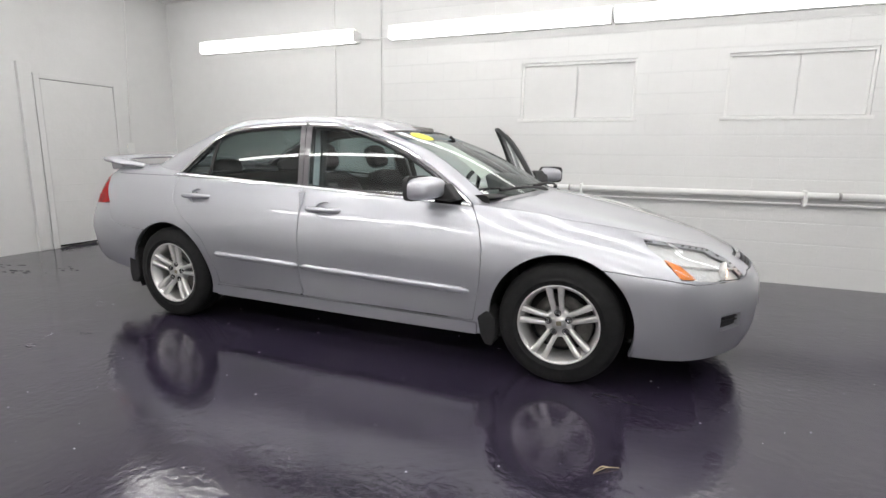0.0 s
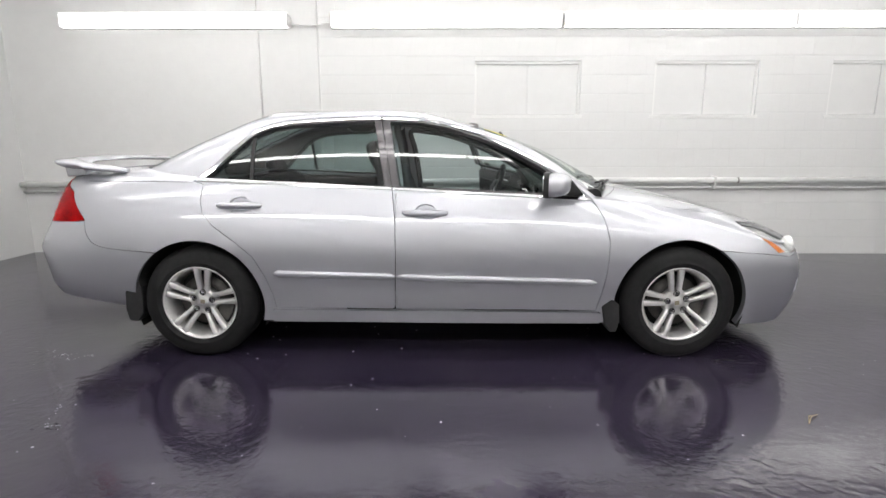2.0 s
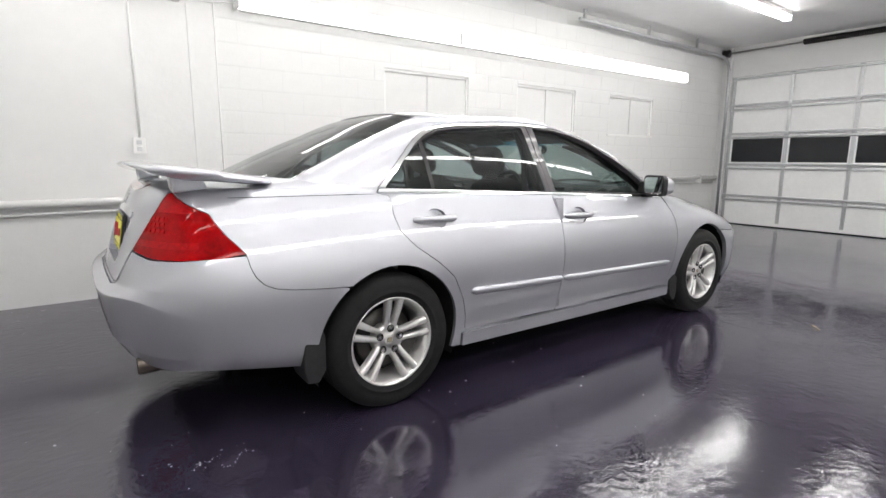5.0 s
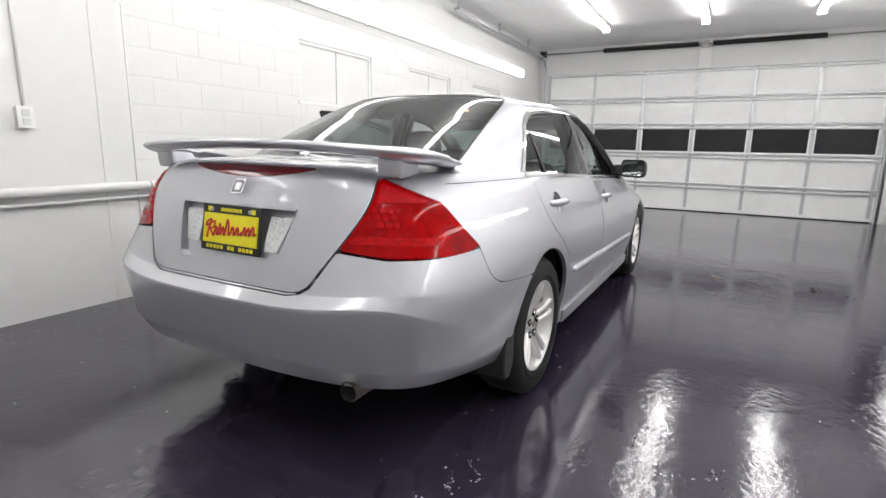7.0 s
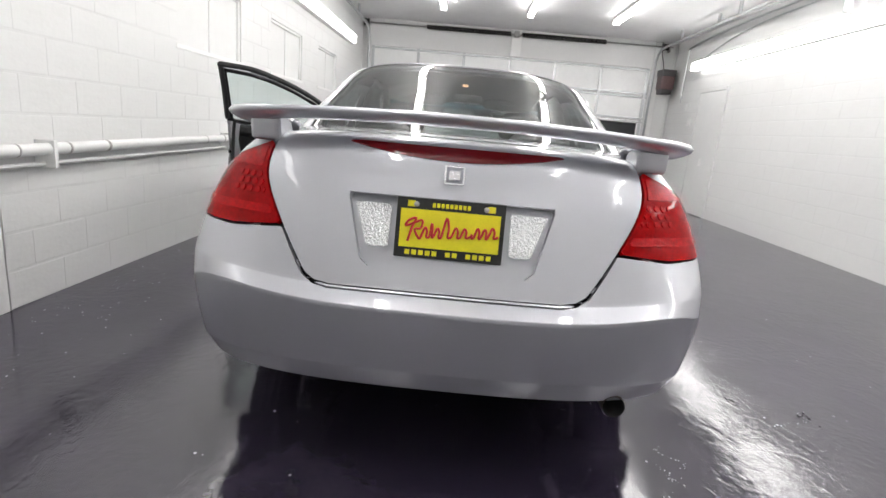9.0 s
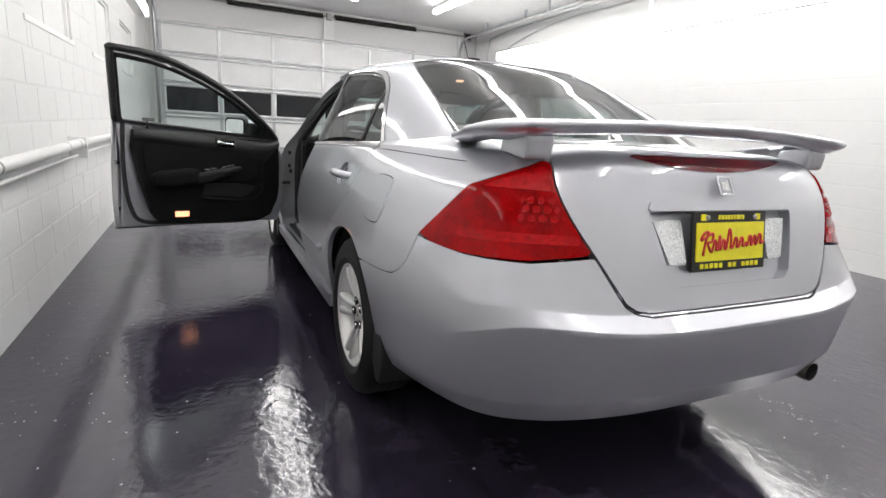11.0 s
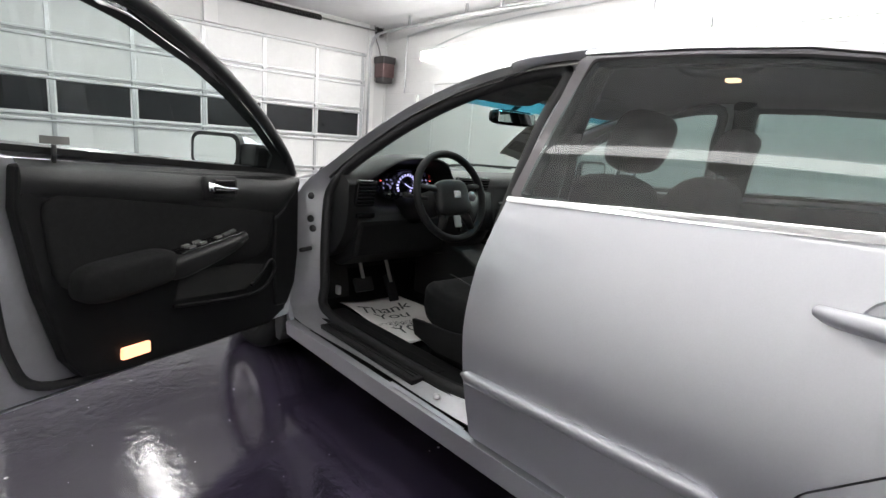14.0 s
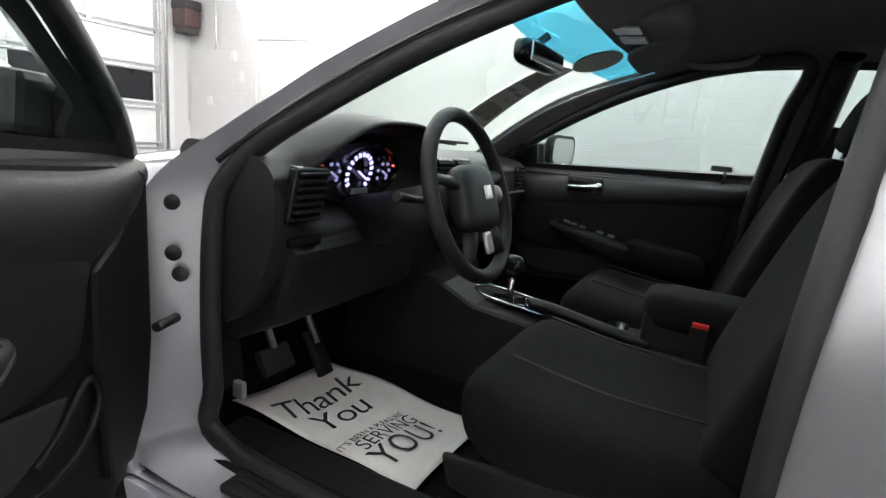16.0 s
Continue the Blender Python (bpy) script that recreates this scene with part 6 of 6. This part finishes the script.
for sg in (1, -1):
    bm = bmesh.new()
    mids = [(a * .42 + b_ * .58) + (Vector((0, -.014, 0)) if a.z < 1.0 else Vector((0, -.006, -.004))) for a, b_ in zip(so, si)]
    loops = [[bm.verts.new((p.x, p.y * sg, p.z)) for p in lp] for lp in (so, mids, si)]
    for a, c in zip(loops, loops[1:]):
        for k in range(len(a)):
            bm.faces.new((a[k], a[(k + 1) % len(a)], c[(k + 1) % len(a)], c[k])).smooth = True
    bmesh.ops.recalc_face_normals(bm, faces=bm.faces[:])
    jam = part("door_jamb", bm, "jamb_paint", car, "silver painted door jamb")
    part("weather_strip", tube([(p.x - (.006 if p.x > .6 and p.z < .95 else 0), (p.y - .004) * sg, p.z) for p in si], .022, 8, closed=True), "black", jam, "black rubber weather strip")
    # shade of the jamb's groove, put in as a thin black tube
    rain = [(p.x, p.y * sg, p.z) for p in mids if p.z > .93 and p.x > -.10]
    part("gutter_seal", tube(rain, .007, 6), "black", jam, "thin black tube for the shade in the groove")
    sp = part("scuff_plate", box(.065, .70, sg * .655, sg * .812, .300, .318, .005), "trim", jam, "ribbed black scuff plate")
    for k in range(6):
        part("scuff_rib", box(.09, .68, sg * (.70 + .017 * k) - .003, sg * (.70 + .017 * k) + .003, .3175, .3215, .001), "trim", sp)
    part("inner_sill", box(-.22, .86, sg * .60, sg * .765, .24, .316, .012), "trim", car)
for x, y, z in ((.868, .778, .848), (.862, .781, .748), (.852, .774, .706)):
    part("jamb_plug", turned(lathe([(.0, .004), (.013, .003), (.016, .0)], "y", 16), Matrix.Translation((x, y + .004, z)) @ Matrix.Rotation(radians(40), 4, "Z")), "black", car, "black rubber plug")
part("check_strap", tube([(.855, .785, .617), (.845, .815, .617), (.835, .842, .617)], .010, 8), "black", car, "black door check strap")
part("door_striker", tube([(-.235, .80, .60), (-.235, .835, .60), (-.235, .835, .64), (-.235, .80, .64)], .006, 8), "chrome", car)
part("lock_plate", box(-.262, -.256, .79, .84, .56, .68, .004), "chrome", car)
part("sill_stud", lathe([(.0, .012), (.012, .010), (.014, .0)], "z", 12, (-.05, .80, .305)), "silver_plastic", car)


# ---------- door linings ----------
def lining(door, sg, rear=False):
    """The inside of a door, in the place it has when shut."""
    x0, x1 = (-.185, .80) if not rear else (-1.18, -.30)
    def put_y(bm):
        bmesh.ops.transform(bm, matrix=Matrix.Diagonal((1, sg, 1, 1)), verts=bm.verts[:])
        if sg < 0:
            bmesh.ops.reverse_faces(bm, faces=bm.faces[:])
        return bm
    if rear:
        shape = [(-.86, .33), (-.30, .33), (-.30, .95), (-1.18, .985), (-1.20, .88), (-1.05, .66), (-.93, .48)]
        part("door_lining", put_y(extrude_outline(shape, "y", .70, .762, .015)), "trim", door, "black door lining")
        part("armrest", put_y(pillow(-.98, -.42, .64, .73, .60, .68, 4, 5)), "trim", door)
        return
    shell = [(-.235, .315), (.885, .305), (.918, .45), (.925, .62), (.905, .80), (.86, .905), (-.24, .955), (-.225, .80), (-.222, .60)]
    part("inner_panel", put_y(extrude_outline(shell, "y", .775, .795, .006)), "jamb_paint", door, "silver painted inner door panel")
    trim_ = [(-.165, .935), (-.172, .825), (-.131, .608), (-.07, .409), (-.03, .352), (.10, .336), (.70, .318), (.79, .36), (.838, .47), (.848, .62), (.838, .76), (.832, .900), (.77, .912)]
    part("door_lining", put_y(extrude_outline(trim_, "y", .716, .777, .016, seg=3)), "lining", door, "black plastic and cloth door lining")
    bmc = bmesh.new()
    vs = []
    for x in np.linspace(-.166, .845, 26):
        top, foot = .948 - .027 * (x + .16), .862 - .128 * (x + .145)
        foot += .13 * max(0, (x - .68) / .165) ** 1.6
        swell = .030 * min(1, .35 + (x + .166) / .05) * (1 - .6 * max(0, (x - .74) / .105) ** 2)
        vs.append([bmc.verts.new((x, .722 + .020 * max(0, a - .8) / .2 - swell * math.sin(math.pi * min(1, a * 1.05 + .04)) ** .7, foot + (top - foot) * a)) for a in np.linspace(0, 1, 13)])
    for a, c in zip(vs, vs[1:]):
        for k in range(12):
            bmc.faces.new((a[k], a[k + 1], c[k + 1], c[k])).smooth = True
    bmesh.ops.recalc_face_normals(bmc, faces=bmc.faces[:])
    part("upper_roll", put_y(bmc), "dash", door, "vinyl upper door roll")
    part("hinge_cover", put_y(extrude_outline([(.70, .752), (.752, .79), (.795, .85), (.812, .905), (.836, .895), (.842, .74), (.848, .60), (.834, .47), (.79, .385), (.72, .39), (.70, .60)], "y", .704, .760, .014, seg=3)), "lining", door, "black rounded end of the lining by the hinges")
    part("cloth_insert", put_y(pillow(-.115, .69, .702, .735, .60, .845, 7, 8, lambda u, v, w: (.02 * w * u, 0, -.045 * (u + .2) * max(0, w)))), "fabric", door, "black cloth insert")
    part("armrest", put_y(pillow(-.075, .215, .628, .735, .585, .692, 4, 6, lambda u, v, w: (0, 0, .014 * u))), "fabric", door, "padded cloth armrest")
    slope = Matrix.Translation((.36, .672, .693)) @ Matrix.Rotation(radians(-10), 4, "Y")
    part("pull_arm", put_y(turned(pillow(-.19, .165, -.050, .050, -.050, .010, 4, 7, lambda u, v, w: (0, .030 * max(0, u) ** 2, .02 * u * (w < 0))), slope)), "trim", door, "black pull arm with the switches")
    part("switch_panel", put_y(turned(box(-.135, .13, -.022, .036, .006, .014, .006, 3), slope)), "gloss", door, "gloss black switch panel")
    for x, y in ((-.085, -.006), (-.085, .020), (-.040, -.004), (-.040, .022), (.030, .002), (.068, .006), (.100, .012)):
        part("window_switch", put_y(turned(box(x - .013, x + .013, y - .007, y + .007, .012, .0205, .003), slope)), "pillar_in", door)
    part("handle_bezel", put_y(box(.335, .478, .682, .705, .838, .916, .014, 3)), "dash", door)
    part("handle_well", put_y(box(.372, .470, .6795, .690, .850, .906, .010, 3)), "gloss", door, "black hollow behind the handle")
    part("inner_handle", put_y(tube(smooth_run([(.346, .674, .880), (.362, .664, .880), (.415, .668, .874), (.470, .676, .872)], 5), [.019, .019, .018, .017, .015, .013, .012, .011, .010, .009, .009, .008, .008, .008, .007, .007], 8)), "chrome", door, "chrome inner door handle")
    part("door_pocket", put_y(tube(smooth_run([(.235, .700, .502), (.40, .690, .487), (.55, .690, .478), (.64, .692, .495), (.695, .698, .550), (.680, .704, .590), (.62, .706, .530), (.58, .706, .505)], 6), .006, 8)), "lining", door, "raised lip of the door pocket")
    # thin black slab stands for the shade inside the pocket
    part("pocket_shadow", put_y(extrude_outline([(.25, .512), (.55, .490), (.62, .520), (.655, .575), (.50, .60), (.27, .60)], "y", .7125, .722, .006)), "liner", door, "flat black patch for the shade in the door pocket")
    part("courtesy_light", put_y(box(.070, .160, .704, .722, .374, .410, .005)), "courtesy", door, "lit orange courtesy light")
    part("lock_button", put_y(tube([(-.078, .738, .94), (-.078, .735, .985)], .006, 8)), "black", door)
    if sg > 0:
        part("frame_seal", put_y(tube(smooth_run([(-.258, .742, .985), (-.290, .662, 1.20), (-.318, .596, 1.350), (-.326, .582, 1.374), (-.29, .576, 1.378), (-.10, .566, 1.372), (.05, .578, 1.340), (.23, .606, 1.286), (.41, .638, 1.210), (.58, .670, 1.116), (.75, .713, 1.002), (.84, .748, .924)], 5), .020, 8)), "black", door, "black rubber and trim round the window frame")
    part("door_seal", put_y(tube(smooth_run([(-.205, .770, .98), (-.212, .770, .80), (-.205, .770, .60), (-.180, .770, .45), (-.115, .770, .350), (.10, .770, .328), (.60, .770, .312), (.76, .770, .345), (.86, .775, .48), (.875, .778, .70), (.86, .778, .90)], 5), .013, 8)), "black", door, "black rubber door seal")
    part("latch", put_y(box(-.243, -.225, .785, .825, .60, .68, .005)), "steel", door)
    for x, y, z in ((-.232, .80, .72), (-.228, .80, .43)):
        part("door_bump", put_y(lathe([(.0, .02), (.012, .018), (.014, .0)], "x", 14, (x - .012, y, z))), "black", door)
    part("edge_plate", put_y(extrude_outline([(-.240, .795), (-.240, .865), (-.236, .868), (-.234, .795)], "z", .31, .95)), "jamb_paint", door)
    part("bottom_edge", put_y(box(-.235, .885, .785, .848, .300, .306, .002)), "jamb_paint", door)
    part("warning_label", put_y(box(-.10, -.03, .752, .754, .985, 1.005)), "pillar_in", door, "small pale label on the glass")


for sg in (1, -1):
    lining(doors["front_door", sg], sg)
    lining(doors["rear_door", sg], sg, True)

# ---------- paper floor mat ----------
def mat_point(u, v):
    """u: across to the car's right, v: towards the nose, both 0..1."""
    a, b_, c, d = Vector((.395, .585, .284)), Vector((.385, .225, .284)), Vector((.945, .572, .306)), Vector((.912, .232, .298))
    p = (a * (1 - u) + b_ * u) * (1 - v) + (c * (1 - u) + d * u) * v
    p.z += .010 * math.sin(5 * u + 3 * v) + .006 * math.sin(9 * v - 4 * u) + (.03 * max(0, v - .8) * 5 * 0)
    return p


mat_ob = thing("paper_floor_mat", "off-white printed paper mat lying in the driver's footwell", "paper mat")
bm = bmesh.new()
vs = [[bm.verts.new(mat_point(i / 20, j / 20)) for i in range(21)] for j in range(21)]
for a, c in zip(vs, vs[1:]):
    for k in range(20):
        bm.faces.new((a[k], a[k + 1], c[k + 1], c[k])).smooth = True
bmesh.ops.recalc_face_normals(bm, faces=bm.faces[:])
bmesh.ops.solidify(bm, geom=bm.faces[:], thickness=.0012)
part("sheet", bm, "paper", mat_ob)


def printed(text, size, u, v, slant=0.0, width=1.0):
    """Words lettered flat on the mat, starting at (u, v)."""
    cu = bpy.data.curves.new("print", "FONT")
    cu.body, cu.size, cu.shear, cu.space_character = text, size, slant, width
    tmp = new("print", cu)
    me = bpy.data.meshes.new_from_object(tmp.evaluated_get(bpy.context.evaluated_depsgraph_get()))
    bpy.data.objects.remove(tmp)
    bm = bmesh.new()
    bm.from_mesh(me)
    bpy.data.meshes.remove(me)
    bmesh.ops.triangulate(bm, faces=bm.faces[:])
    for w in bm.verts:
        p = mat_point(u + w.co.x / .36, v + w.co.y / .54)
        w.co = p + Vector((0, 0, .004))
    part("print", bm, "ink", mat_ob, "black printed words")


printed("Thank", .125, .03, .68, .35, .92)
printed("You", .125, .10, .49, .35, .92)
printed("IT'S BEEN A PLEASURE", .026, .00, .345)
printed("SERVING", .058, .10, .265)
printed("YOU!", .100, .06, .13, 0, 1.05)

# ---------- litter on the floor ----------
straw = bmesh.new()
for k, (dx, dy) in enumerate(((.11, .030), (.075, .036))):
    tube(smooth_run([(0, 0, .003), (dx * .5, dy * .5 + .008, .010 + .003 * k), (dx, dy, .004)], 5), .0018, 5, bm=straw)
M["straw"] = material("dry_straw", (.62, .50, .30), .7, vary=.2, vscale=60)
tagged(part("straw", turned(straw, Matrix.Translation((1.65, -1.59, 0)) @ Matrix.Rotation(radians(25), 4, "Z")), "straw"), "few dry straws lying on the glossy floor", "straw")

TRAILS = (((-2.25, -.88), (-2.02, -.89), 34, .003), ((-1.82, -1.45), (-1.62, -1.72), 40, .004), ((-2.0, -.84), (-2.42, -.80), 20, .015))
SCUFFS = ((-3.86, -.46, .10), (-4.3, -.40, .09), (-3.58, -.24, .07), (1.64, -2.36, .12), (1.56, -2.52, .07), (1.62, -.93, .09), (-1.59, -1.36, .03), (-1.68, -1.65, .03))

# flecks of pale paint, scattered and in trails, lying on the floor
rng = random.Random(7)
flecks = bmesh.new()


def fleck(x, y, size):
    turn, n = rng.uniform(0, math.tau), rng.choice((3, 4, 5))
    ring = [(x + size * rng.uniform(.5, 1.3) * math.cos(turn + k * math.tau / n), y + size * rng.uniform(.3, .9) * math.sin(turn + k * math.tau / n)) for k in range(n)]
    low = [flecks.verts.new((a, b_, .0002)) for a, b_ in ring]
    top = [flecks.verts.new((x + (a - x) * .8, y + (b_ - y) * .8, .0016)) for a, b_ in ring]
    flecks.faces.new(top)
    for k in range(n):
        flecks.faces.new((low[k], low[(k + 1) % n], top[(k + 1) % n], top[k]))


for k in range(420):
    x, y = rng.uniform(X0 + .1, 5.5), rng.uniform(Y0 + .1, Y1 - .1)
    fleck(x, y, rng.choice((.002, .003, .003, .004, .006)))
for k in range(220):
    fleck(rng.uniform(-3.6, 2.6), Y1 - .12 - abs(rng.gauss(0, .28)), rng.choice((.003, .004, .005, .007)))
for (x0, y0), (x1, y1), n, wide in TRAILS:
    for k in range(n):
        f = rng.random()
        fleck(x0 + (x1 - x0) * f + rng.gauss(0, wide), y0 + (y1 - y0) * f + .04 * math.sin(9 * f) + rng.gauss(0, wide), rng.choice((.0015, .002, .003, .005)))
bmesh.ops.recalc_face_normals(flecks, faces=flecks.faces[:])
M["fleck"] = material("pale_fleck", (.50, .50, .52), .5, vary=.2, vscale=80)
tagged(part("paint_flecks", flecks, "fleck"), "pale flecks of paint and grit scattered on the floor", "grit", kind="stuff")
M["scuff"] = material("dark_scuff", (.012, .011, .013), .55, vary=.3, vscale=20)
for x, y, size in SCUFFS:
    mark = bmesh.new()
    for k in range(9):
        a, b_ = x + rng.gauss(0, size), y + rng.gauss(0, size * .5)
        r, turn = size * rng.uniform(.12, .4), rng.uniform(-.4, .4)
        ring = [mark.verts.new((a + r * rng.uniform(.7, 1.3) * math.cos(q * math.tau / 9 + turn), b_ + .35 * r * rng.uniform(.6, 1.3) * math.sin(q * math.tau / 9 + turn), .0006 + .0001 * k)) for q in range(9)]
        mark.faces.new(ring)
    tagged(part("floor_scuff", mark, "scuff"), "dull dark scuff worn into the floor sealer", "scuff mark", "floor scuffs")
